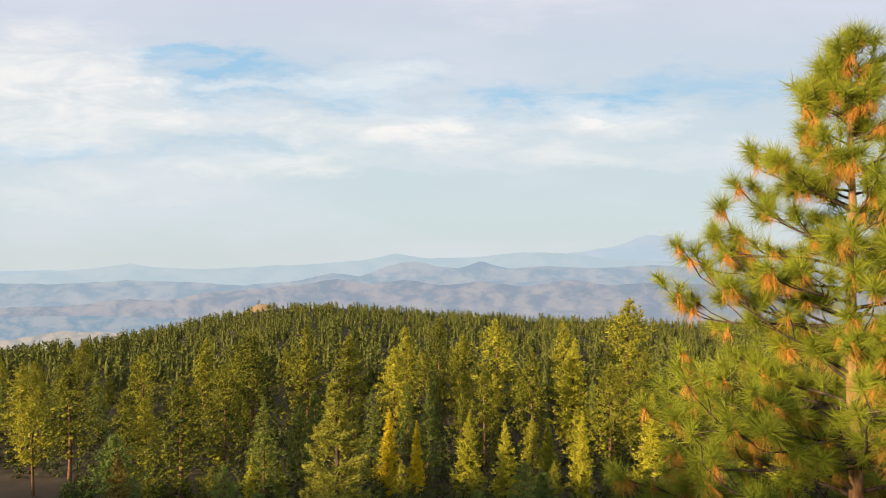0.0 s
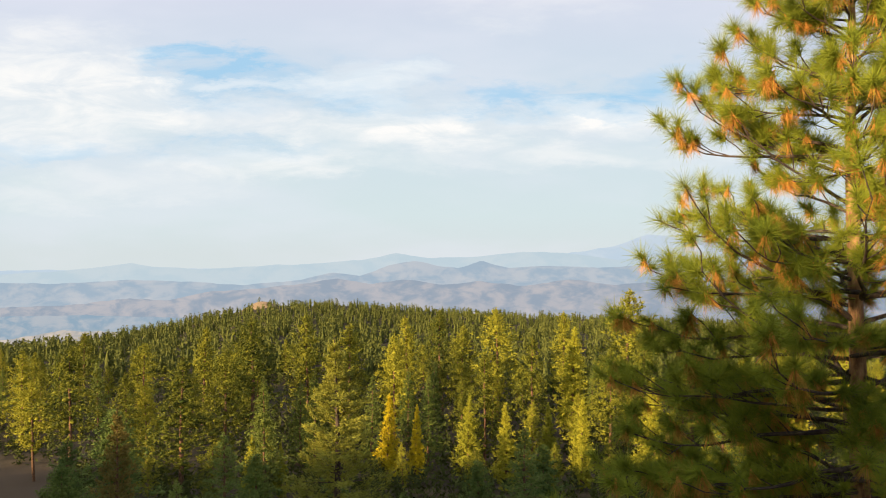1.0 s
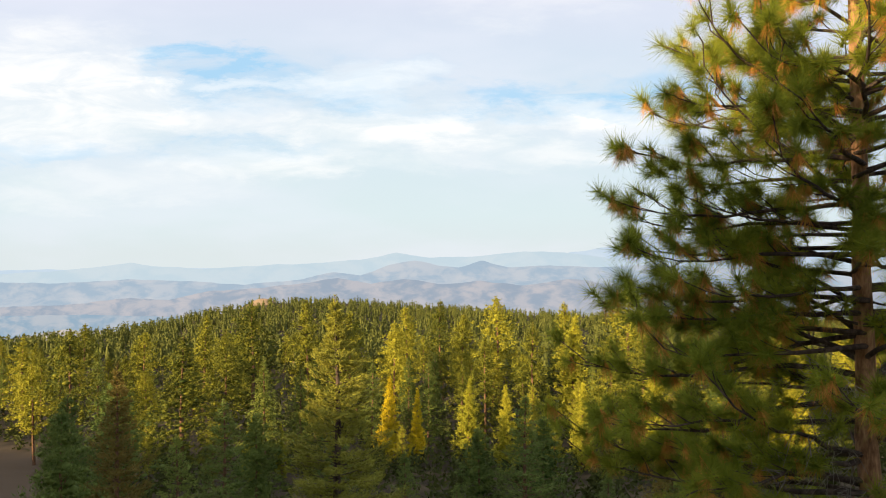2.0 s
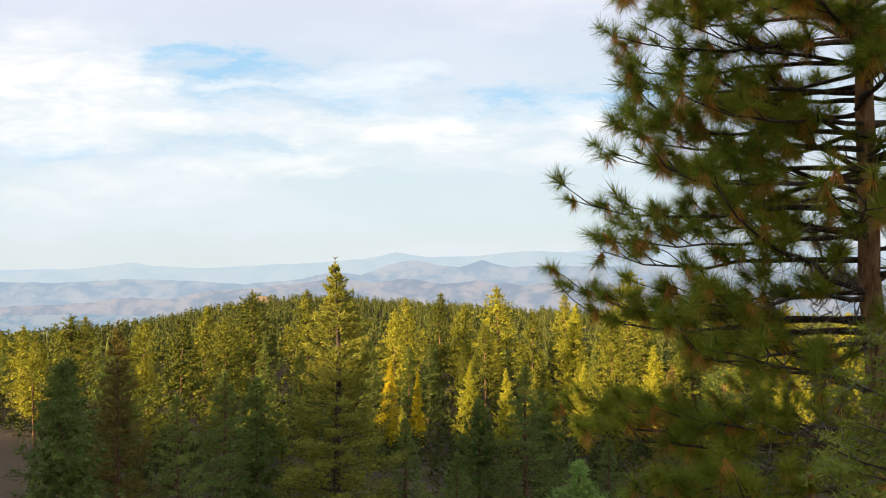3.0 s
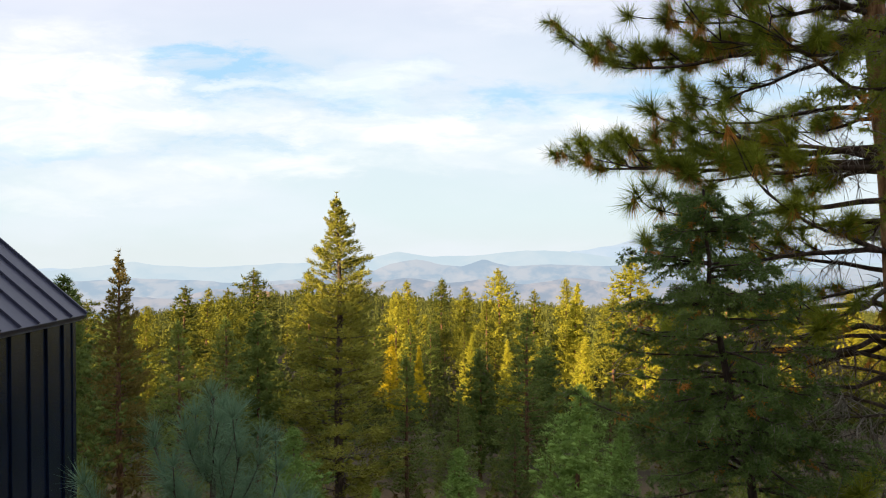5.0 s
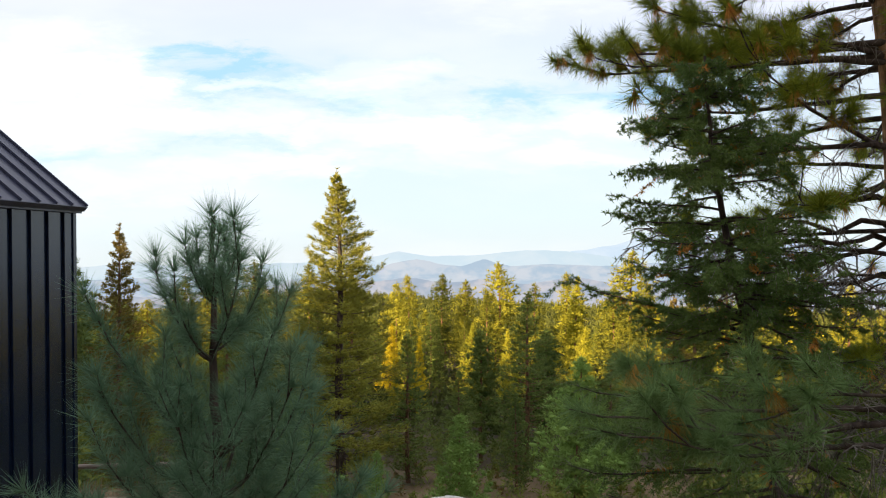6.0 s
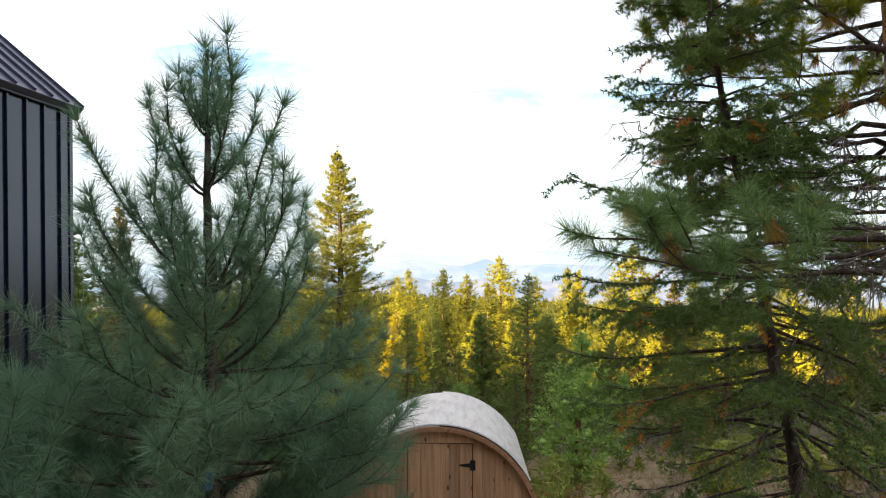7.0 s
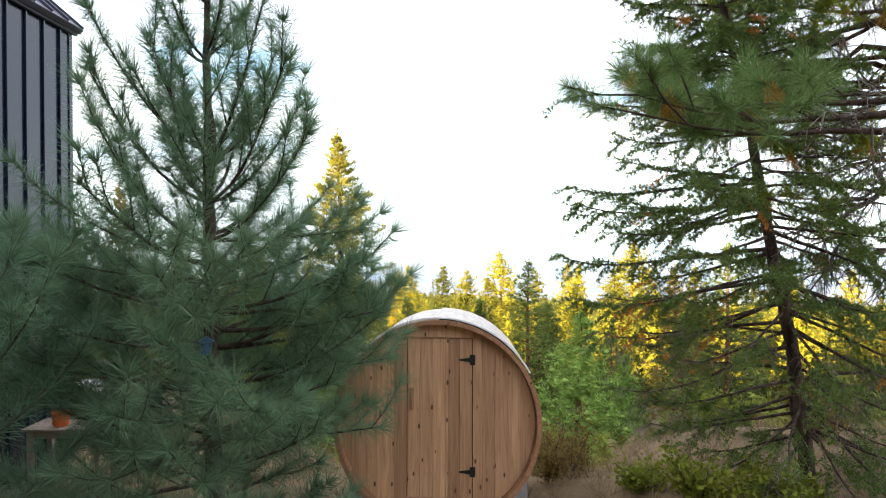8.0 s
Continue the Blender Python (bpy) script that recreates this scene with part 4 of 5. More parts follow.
class PineStyle:
    """Long-needled tufts at the ends of upturned shoots; old needles hang brown below them."""
    def __init__(self, live, dead, twig, count=115, length=0.36, width=0.0094, dead_share=0.36, inner=0.3, sparse=1.0):
        self.live_mat, self.dead_mat, self.twig_mat = live, dead, twig
        self.count, self.length, self.width, self.dead_share, self.inner, self.sparse = count, length, width, dead_share, inner, sparse

    def tuft(self, rng, pos, ax, live, dead, scale=1.0):
        live.add(needles(rng, pos, ax, self.count, self.length * scale, self.width, 0.5, 0.2))
        pick = rng.uniform(size=len(pos)) < self.dead_share
        if pick.any():
            d = unit(ax[pick] * -0.3 + np.array([0, 0, -0.9]) + rng.normal(0, 0.2, (pick.sum(), 3)))
            dead.add(needles(rng, pos[pick] - ax[pick] * 0.14, d, int(self.count * 0.6), self.length * 0.95 * scale, self.width, 0.27, 0.1))

    def __call__(self, rng, h, az, ln, rise, start, limbs, twigs, live, dead, bare):
        if ln == 0.0:
            up = np.array([[0, 0, 1.0], [0.5, 0.2, 0.9], [-0.5, -0.1, 0.9], [0.1, -0.5, 0.9]])
            self.tuft(rng, start + up * 0.05, unit(up), live, dead)
            return
        ln *= 0.9
        p = limb(rng, start, az, ln, rise, rise * 0.25 + (0.12 if rise < 0.25 else -0.05), 9, 0.55 if bare else 0.17)
        p[-3:, 2] += np.array([0.02, 0.05, 0.11]) * ln
        limbs.add(tube(p, np.linspace(0.012 + 0.0105 * ln, 0.007, 9), 6))
        if bare:
            for f in rng.uniform(0.12, 0.9, 6):
                pos, tan = along(p, np.array([f]))
                t = tan[0]
                d = unit(t * 0.7 + np.array([-t[1], t[0], 0]) * rng.choice([-1, 1]) * rng.uniform(0.4, 1.0) + [0, 0, rng.uniform(-0.5, 0.3)])
                bl = ln * rng.uniform(0.25, 0.5)
                k = np.linspace(0, 1, 5)[:, None]
                q = pos + k * d * bl + rng.normal(0, 0.05, (5, 3)) * k - k ** 2 * [[0, 0, 0.25 * bl]]
                limbs.add(tube(q, np.linspace(0.016, 0.004, 5), 4))
                for g in rng.uniform(0.2, 1.0, 6):
                    c, _t = along(q, np.array([g]))
                    e = c[0] + d * 0.1 + rng.normal(0, 0.17, 3) + [0, 0, -0.16]
                    twigs.add(tube(np.stack([c[0], (c[0] + e) / 2 + rng.normal(0, 0.03, 3), e]), [0.009, 0.007, 0.004], 3))
        n = int(3 + ln * (3.2 if bare else 2.5) * self.sparse)
        if not bare and h < 12.5 and ln > 2.0:
            # dry twigs on the shaded inner part of the limb
            for g in rng.uniform(0.08, 0.55, 10):
                pos, tan = along(p, np.array([g]))
                e = pos[0] + tan[0] * 0.15 + rng.normal(0, 0.2, 3) + [0, 0, -0.05]
                mid = (pos[0] + e) / 2 + rng.normal(0, 0.06, 3) + [0, 0, 0.06]
                twigs.add(tube(np.stack([pos[0], mid, e]), [0.011, 0.008, 0.004], 3))
                for _ in range(2):
                    o = e + rng.normal(0, 0.13, 3) + [0, 0, -0.06]
                    twigs.add(tube(np.stack([mid, (mid + o) / 2 + rng.normal(0, 0.03, 3), o]), [0.007, 0.005, 0.003], 3))
        for f in np.linspace((self.inner if h < 13 else 0.25) if ln > 1.2 else 0.3, 1.0, n):
            pos, tan = along(p, np.array([f]))
            side = rng.choice([-1, 1])
            t = tan[0]
            across = np.array([-t[1], t[0], 0]) * side
            d = unit(t * rng.uniform(0.4, 0.9) + across * rng.uniform(0.2, 0.9) * (1 - 0.6 * f) + np.array([0, 0, rng.uniform(-0.15, 0.55)]))
            tl = rng.uniform(0.3, 0.75) * min(1, 0.35 + 0.3 * ln)
            q = np.stack([pos[0], pos[0] + d * tl * 0.5, pos[0] + d * tl + [0, 0, 0.08 * tl]])
            q[1] += rng.normal(0, 0.04, 3)
            if bare and rng.uniform() < 0.88:
                q[1:, 2] -= [0.12 * tl, 0.6 * tl]
                q[1:, :2] += rng.normal(0, 0.1, (2, 2))
                twigs.add(tube(q, [0.013, 0.01, 0.005], 4))
                for _ in range(5):
                    g, _t = along(q, np.array([rng.uniform(0.2, 1.0)]))
                    e = g[0] + rng.normal(0, 0.2, 3) + [0, 0, -0.2]
                    twigs.add(tube(np.stack([g[0], (g[0] + e) / 2 + rng.normal(0, 0.035, 3), e]), [0.009, 0.007, 0.004], 3))
                continue
            limbs.add(tube(q, [0.011, 0.009, 0.006], 5))
            ends = [q[2]]
            axes = [d + [0, 0, 0.25]]
            if tl > 0.3:
                for _ in range(rng.integers(0, 3)):
                    m, _t = along(q, np.array([rng.uniform(0.45, 0.9)]))
                    e = unit(d + rng.normal(0, 0.6, 3) + [0, 0, 0.2])
                    tip = m[0] + e * rng.uniform(0.1, 0.25)
                    limbs.add(tube(np.stack([m[0], tip]), [0.007, 0.005], 4))
                    ends.append(tip)
                    axes.append(e)
            self.tuft(rng, np.array(ends), unit(np.array(axes)), live, dead, rng.uniform(0.8, 1.1))


class BrushStyle:
    """A vigorous young pine: upswept shoots clothed in forward-leaning needles like bottle brushes."""
    def __init__(self, live, dead, twig, step=0.036, count=18, length=0.28, width=0.0058):
        self.live_mat, self.dead_mat, self.twig_mat = live, dead, twig
        self.step, self.count, self.length, self.width = step, count, length, width

    def brush(self, rng, path, first, live):
        size = np.linalg.norm(np.diff(path, axis=0), axis=1).sum()
        n = max(3, int(size * (1 - first) / self.step))
        pos, tan = along(path, np.linspace(first, 1.0, n))
        live.add(needles(rng, pos, tan, self.count, self.length, self.width, 0.52))
        live.add(needles(rng, pos[-1:], tan[-1:], self.count * 3, self.length, self.width, 0.35))

    def __call__(self, rng, h, az, ln, rise, start, limbs, twigs, live, dead, bare):
        if ln == 0.0:
            q = np.stack([start - [0, 0, 0.75], start - [0, 0, 0.3], start])
            self.brush(rng, q, 0.1, live)
            bud = needles(rng, start[None] + [[0, 0, 0.0]], np.array([[0, 0, 1.0]]), 30, 0.07, 0.012, 0.2)
            dead.add(bud)
            return
        p = limb(rng, start, az, ln, rise * 0.25, -rise * 0.8, 8, 0.07)
        limbs.add(tube(p, np.linspace(0.011 + 0.009 * ln, 0.006, 8), 6))
        self.brush(rng, p, 0.45 if ln > 0.9 else 0.3, live)
        for f in np.linspace(0.2, 0.95, int(2 + ln * 3.2)):
            pos, tan = along(p, np.array([f]))
            t = tan[0]
            across = np.array([-t[1], t[0], 0]) * rng.choice([-1, 1])
            d = unit(t * 0.7 + across * rng.uniform(0.3, 0.9) + [0, 0, rng.uniform(0.0, 0.6)])
            tl = rng.uniform(0.25, 0.6) * min(1.0, 0.4 + 0.4 * ln)
            q = np.stack([pos[0], pos[0] + d * tl * 0.5, pos[0] + d * tl + [0, 0, 0.15 * tl]])
            limbs.add(tube(q, [0.008, 0.006, 0.004], 4))
            self.brush(rng, q, 0.35, live)


class FirStyle:
    """Flat sprays of short needles on drooping limbs; dead limbs keep fine bare twigs."""
    def __init__(self, live, dead, twig, step=0.044, count=9, length=0.066, width=0.0125):
        self.live_mat, self.dead_mat, self.twig_mat = live, dead, twig
        self.step, self.count, self.length, self.width = step, count, length, width

    def spray(self, rng, path, first, live):
        size = np.linalg.norm(np.diff(path, axis=0), axis=1).sum()
        n = max(3, int(size * (1 - first) / self.step))
        pos, tan = along(path, np.linspace(first, 1.0, n))
        live.add(needles(rng, pos + rng.normal(0, 0.008, pos.shape), tan, self.count, self.length, self.width, 0.62))

    def __call__(self, rng, h, az, ln, rise, start, limbs, twigs, live, dead, bare):
        if ln == 0.0:
            self.spray(rng, np.stack([start - [0, 0, 0.5], start - [0, 0, 0.2], start]), 0.0, live)
            return
        p = limb(rng, start, az, ln, rise, rise * 0.3 + 0.1, 8, 0.08)
        p[-3:, 2] += np.array([0.01, 0.04, 0.1]) * ln
        limbs.add(tube(p, np.linspace(0.009 + 0.008 * ln, 0.005, 8), 5))
        n = int(4 + ln * (7 if h < 4.2 else 9))
        for f in np.linspace(0.34 if h < 4.2 else 0.12, 1.0, n):
            pos, tan = along(p, np.array([f]))
            t = tan[0]
            across = np.array([-t[1], t[0], 0]) * rng.choice([-1, 1])
            d = unit(t * rng.uniform(0.5, 1.0) + across * rng.uniform(0.3, 1.0) * (1.1 - 0.7 * f) + [0, 0, rng.uniform(-0.8, 0.3)])
            tl = rng.uniform(0.22, 0.62) * min(1.0, 0.4 + 0.35 * ln) * (1.15 - 0.5 * f)
            q = np.stack([pos[0], pos[0] + d * tl * 0.5 + rng.normal(0, 0.015, 3), pos[0] + d * tl - [0, 0, 0.1 * tl]])
            if bare and rng.uniform() < 0.5:
                q[2, 2] -= 0.35 * tl
                twigs.add(tube(q, [0.006, 0.004, 0.0015], 3))
                for _ in range(4):
                    g, _t = along(q, np.array([rng.uniform(0.15, 1.0)]))
                    e = g[0] + d * 0.06 + rng.normal(0, 0.1, 3) + [0, 0, -0.12]
                    twigs.add(tube(np.stack([g[0], (g[0] + e) / 2 + rng.normal(0, 0.015, 3), e]), [0.0035, 0.0025, 0.0012], 3))
                continue
            twigs.add(tube(q, [0.006, 0.004, 0.002], 3))
            dry = rng.uniform() < 0.035
            self.spray(rng, q, 0.05, dead if dry else live)
            for _ in range(3):
                g, gt = along(q, np.array([rng.uniform(0.15, 0.85)]))
                d2 = unit(gt[0] + np.cross(gt[0], [0, 0, 1]) * rng.choice([-1, 1]) * 0.9 + [0, 0, rng.uniform(-0.5, 0.25)])
                self.spray(rng, np.stack([g[0], g[0] + d2 * tl * 0.22, g[0] + d2 * tl * 0.45]), 0.0, dead if dry else live)


pine_style = PineStyle(PINE, PINE_DEAD, BARK_GREY)
front_style = PineStyle(PINE_SHADED, PINE_DEAD, BARK_GREY, count=150, length=0.33, width=0.0062, dead_share=0.2, inner=0.5, sparse=0.62)
brush_style = BrushStyle(PINE_YOUNG, PINE_DEAD, BARK_GREY)
fir_style = FirStyle(FIR, PINE_DEAD, BARK_GREY)
fir_light_style = FirStyle(FIR_LIGHT, PINE_DEAD, BARK_GREY, step=0.04, count=7, length=0.07, width=0.0105)

LEFT = math.pi
big_tree("tall_pine", "tall ponderosa pine with rusty hanging needles", 4, [(7.6, 10.8, -0.1), (7.0, 10.8, 7.6), (6.6, 10.8, 11.5), (6.42, 10.8, 17.0), (6.36, 10.8, 20.0), (6.3, 10.8, 22.95)],
         [(3.2, 2.4), (6.4, 4.3), (7.4, 4.2), (8.4, 3.6), (9.2, 3.9), (10.0, 3.6), (11.2, 4.0), (12.0, 3.7), (13.0, 4.0), (14.0, 3.6), (15.4, 3.6), (16.4, 3.4), (17.3, 2.9), (18.2, 2.7), (19.0, 2.5), (20.0, 1.55), (21.2, 0.95), (22.0, 0.65), (22.9, 0.25)],
         lambda h: 0.9 if h < 10.6 else 0.76 if h < 12.5 else 0.54, 5, PINE_BARK, 0.25, pine_style, -0.05, 0.42, reach=(0.74, 1.02), leafy_from=6.8,
         extra=[(17.3, LEFT - 0.05, 3.0, 0.12), (18.6, LEFT - 0.2, 2.8, 0.1), (19.5, LEFT - 0.2, 2.0, 0.2), (16.5, LEFT + 0.2, 3.4, 0.05), (15.8, LEFT - 0.15, 3.7, 0.02), (15.1, LEFT + 0.1, 3.8, 0.0), (13.6, LEFT + 0.15, 3.9, 0.02),
                (12.4, LEFT - 0.04, 4.75, 0.1), (12.1, LEFT + 0.25, 4.4, 0.06), (11.7, LEFT + 0.06, 4.5, 0.04), (10.7, LEFT - 0.42, 5.1, 0.08), (10.6, LEFT - 0.28, 4.8, 0.06), (10.8, LEFT - 0.5, 4.6, 0.05), (10.4, LEFT + 0.35, 4.0, 0.02),
                (8.9, LEFT - 0.28, 5.35, 0.03), (8.8, LEFT - 0.14, 4.9, 0.02), (9.0, LEFT - 0.4, 4.9, 0.04), (8.7, LEFT + 0.2, 4.3, 0.0), (13.4, LEFT + 0.2, 4.2, 0.03),
                (8.2, LEFT + 0.05, 4.2, -0.02), (11.1, LEFT + 0.5, 4.0, 0.03),
                (13.1, LEFT - 0.2, 4.0, 0.05), (14.3, LEFT + 0.1, 3.8, 0.0), (12.9, LEFT + 0.25, 4.0, 0.03), (13.8, LEFT + 0.45, 3.5, 0.03), (14.8, LEFT - 0.3, 3.6, 0.05), (7.4, LEFT + 0.1, 4.3, 0.0), (6.5, LEFT - 0.05, 4.4, 0.02), (5.9, LEFT + 0.3, 3.8, 0.0)]
         + [(4.0 + 0.42 * i, LEFT + 1.3 * math.sin(i * 2.4), 2.4 + 1.5 * abs(math.sin(i * 1.7)), 0.28 * math.cos(i * 3.1)) for i in range(9)]
         + [(11.6 + 0.4 * i, 2.4 * i, 0.8 + 0.8 * abs(math.sin(i * 1.3)), 0.3 * math.sin(i * 2.1)) for i in range(19)])
WHORLS = ((3.2, 1.25, 0.95), (3.55, 1.05, 1.1), (3.94, 1.05, 1.15), (4.82, 0.62, 1.3), (5.35, 0.26, 1.6))
big_tree("young_pine", "young bluish-green pine with upswept brushy shoots", 8, [(-2.05, 6.2, 0), (-2.04, 6.2, 2.0), (-2.08, 6.2, 4.2), (-2.1, 6.2, 6.08)],
         [(0.45, 1.2), (1.4, 1.5), (2.2, 1.6), (2.8, 1.5), (3.1, 1.4)], 0.31, 7, BARK_DARK, 0.085, brush_style, 0.1, 0.5, reach=(0.7, 1.05), stop=3.0, jitter=0.6,
         extra=[(z + 0.05 * math.sin(5 * k + z), k * 2 * math.pi / (6 if z < 4.5 else 5) + 1.9 * z, r * (0.82 + 0.2 * math.sin(3.1 * k + 7 * z)), rise) for z, r, rise in WHORLS for k in range(6 if z < 4.5 else 5)]
         + [(2.6, LEFT, 1.65, 0.3), (3.0, LEFT + 0.3, 1.2, 0.4), (2.2, LEFT - 0.3, 1.75, 0.3), (1.7, LEFT + 0.2, 1.7, 0.2), (3.2, 0.15, 1.3, 0.08), (2.4, -0.2, 1.5, 0.15), (1.9, 0.3, 1.6, 0.1)])
big_tree("small_pine", "small bluish-green pine beside the cabin", 21, [(-3.45, 4.75, 0), (-3.4, 4.75, 1.5), (-3.38, 4.75, 3.05)],
         [(0.7, 1.0), (1.6, 0.95), (2.4, 0.7), (3.0, 0.3)], 0.56, 4, BARK_DARK, 0.06, brush_style, 0.3, 1.3)
big_tree("leaning_fir", "leaning fir with dead grey lower twigs", 17, [(4.53, 8.5, 0), (4.3, 8.5, 1.7), (4.08, 8.5, 2.8), (3.88, 8.5, 3.84), (3.74, 8.5, 4.6), (3.45, 8.5, 5.8), (3.22, 8.5, 7.2), (3.15, 8.5, 8.1)],
         [(0.8, 1.5), (1.6, 2.0), (2.4, 2.2), (3.2, 2.1), (4.0, 1.7), (5.0, 1.35), (6.0, 1.15), (7.0, 0.95), (7.6, 0.6), (8.0, 0.2)], lambda h: 0.34 if h < 4.2 else 0.35, 6, BARK_DARK, 0.085, fir_style, -0.34, 0.25, leafy_from=2.6,
         extra=[(4.7, LEFT - 0.74, 2.5, 0.36), (3.9, LEFT - 0.4, 2.3, 0.0), (3.6, LEFT + 0.1, 2.3, 0.0), (3.1, LEFT - 0.2, 2.5, -0.05), (2.7, LEFT + 0.15, 2.5, -0.1), (2.2, LEFT - 0.3, 2.3, -0.1), (1.5, LEFT + 0.2, 1.9, -0.15), (1.1, LEFT - 0.1, 1.8, -0.15)])
big_tree("slender_fir", "slender yellow-green fir beside the tall pine", 33, [(4.65, 5.15, 0), (4.5, 5.15, 6.0), (4.3, 5.15, 11.7)],
         [(7.9, 0.7), (8.5, 1.35), (9.6, 1.5), (10.4, 1.4), (11.0, 0.85), (11.6, 0.2)], 0.24, 6, BARK_DARK, 0.1, fir_light_style, -0.05, 0.35)
big_tree("near_pine", "pine with a long low bough of needles toned for shade", 29, [(4.75, 5.9, 0), (4.7, 5.9, 3.0), (4.6, 5.9, 6.6)],
         [(3.4, 0.5), (5.0, 0.5), (6.4, 0.2)], 1.1, 3, BARK_DARK, 0.1, front_style, 0.1, 0.6,
         extra=[(4.3, LEFT + 0.02, 3.4, 0.08), (4.4, LEFT - 0.05, 3.1, 0.06), (4.45, LEFT - 0.12, 2.0, 0.12), (4.1, LEFT + 0.03, 3.2, 0.03)])


# ---- barrel sauna ----
def barrel_sauna():
    R, LONG, CZ = 1.13, 2.05, 1.175
    top = thing("barrel_sauna", "cedar barrel sauna with pale curved roof", "sauna")
    top.matrix_basis = pose(-0.05, 7.58, 0, -2.6, 0, -1.6)
    thick, n = 0.042, 44
    me = None
    for i in range(n):
        a = 2 * math.pi * i / n
        if me is None:
            w = 2 * math.pi * R / n - 0.003
            bm = box_bm(-w / 2, 0, -thick, w / 2, LONG, 0, 0.004)
            ob = part("stave", bm, CEDAR_STAVE, top)
            me = ob.data
        else:
            ob = new("stave", me)
            ob.parent = top
        ob.matrix_basis = pose(math.sin(a) * R, 0, CZ + math.cos(a) * R, 0, math.degrees(a), 0)
    r = R - thick - 0.002
    door_l, door_r, door_t, door_b = -0.345, 0.385, 2.11 - CZ, 0.34 - CZ

    def board(name, x0, x1, z0, z1, y0, y1, parent, mat=CEDAR):
        """A vertical board, its ends cut to the round of the barrel where it reaches it."""
        bm = bmesh.new()
        steps = 5
        xs = [x0 + (x1 - x0) * i / steps for i in range(steps + 1)]
        hi = [min(z1, math.sqrt(max(0, r * r - x * x))) for x in xs]
        lo = [max(z0, -math.sqrt(max(0, r * r - x * x))) for x in xs]
        outline = [(x, h) for x, h in zip(xs, hi)] + [(x, l) for x, l in reversed(list(zip(xs, lo)))]
        front = [bm.verts.new((x, y0, CZ + z)) for x, z in outline]
        bm.faces.new(front)
        ext = bmesh.ops.extrude_face_region(bm, geom=bm.faces[:])
        bmesh.ops.translate(bm, vec=(0, y1 - y0, 0), verts=[v for v in ext["geom"] if isinstance(v, bmesh.types.BMVert)])
        bmesh.ops.remove_doubles(bm, verts=bm.verts, dist=0.0005)
        edges = [e for e in bm.edges if all(abs(v.co.y - y0) < 1e-5 for v in e.verts)]
        bmesh.ops.bevel(bm, geom=edges, offset=0.003, segments=1, affect="EDGES")
        return part(name, bm, mat, parent)

    wall_y = 0.09
    xs = [-r + 0.001] + [-0.96, -0.82, -0.68, -0.54, -0.49, door_l - 0.003]
    for a, b in zip(xs, xs[1:]):
        board("front_board", a + 0.0007, b - 0.0007, -9, 9, wall_y, wall_y + 0.04, top)
    xs = [door_r + 0.003, 0.5, 0.63, 0.645, 0.78, 0.92, r - 0.001]
    for a, b in zip(xs, xs[1:]):
        board("front_board", a + 0.0007, b - 0.0007, -9, 9, wall_y, wall_y + 0.04, top)
    board("front_board", door_l - 0.004, door_r + 0.004, door_t + 0.006, 9, wall_y, wall_y + 0.04, top)
    board("front_board", door_l - 0.004, door_r + 0.004, -9, door_b - 0.006, wall_y, wall_y + 0.04, top)
    part("back_wall", (lambda bm: (bmesh.ops.create_circle(bm, cap_ends=True, segments=40, radius=r), bmesh.ops.rotate(bm, cent=(0, 0, 0), matrix=Matrix.Rotation(radians(90), 3, "X"), verts=bm.verts),
         bmesh.ops.translate(bm, vec=(0, LONG - 0.1, CZ), verts=bm.verts), bmesh.ops.solidify(bm, geom=bm.faces[:], thickness=0.03), bm)[-1])(bmesh.new()), CEDAR, top)
    # Black sheet added behind the front, so the board gaps look deep in shade.
    part("gap_shade_sheet", box_bm(-0.55, wall_y + 0.045, CZ - 0.86, 0.55, wall_y + 0.05, CZ + 0.93, 0), HINGE, top, "black sheet standing for the shade in the gaps between the boards")
    door = part("door", box_bm(door_l + 0.004, wall_y + 0.03, CZ + door_b + 0.004, door_r - 0.004, wall_y + 0.042, CZ + door_t - 0.004, 0.001), CEDAR, top, "plank door of knotty cedar")
    cuts = [door_l + 0.004, -0.2, -0.055, 0.085, 0.12, 0.245, door_r - 0.004]
    for a, b in zip(cuts, cuts[1:]):
        board("plank", a + 0.001, b - 0.001, door_b + 0.004, door_t - 0.004, wall_y + 0.002, wall_y + 0.029, door)
    for hz in (1.87, 0.63):
        bm = box_bm(door_r - 0.03, wall_y - 0.008, hz - 0.055, door_r + 0.03, wall_y + 0.002, hz + 0.055, 0.002)
        v = [bm.verts.new(c) for c in ((door_r - 0.028, wall_y - 0.006, hz + 0.024), (door_r - 0.028, wall_y - 0.006, hz - 0.024), (door_r - 0.15, wall_y - 0.006, hz - 0.007), (door_r - 0.15, wall_y - 0.006, hz + 0.007))]
        bm.faces.new(v)
        w = [bm.verts.new((q.co.x, wall_y + 0.001, q.co.z)) for q in v]
        for i in range(4):
            bm.faces.new((v[i], v[(i + 1) % 4], w[(i + 1) % 4], w[i]))
        part("hinge", bm, HINGE, door, "black iron strap hinge")
    part("handle", box_bm(door_l + 0.04, wall_y - 0.035, 1.32, door_l + 0.075, wall_y + 0.001, 1.56, 0.008), CEDAR, door, "pale wooden pull handle")
    # curved roof covering with a lap seam on the crown
    def roof_arc(name, r0, r1, y0, y1, a0, a1, mat, label=""):
        bm = bmesh.new()
        steps = max(2, int(abs(a1 - a0) / 3))
        rings = []
        for i in range(steps + 1):
            a = radians(a0 + (a1 - a0) * i / steps)
            s, c = math.sin(a), math.cos(a)
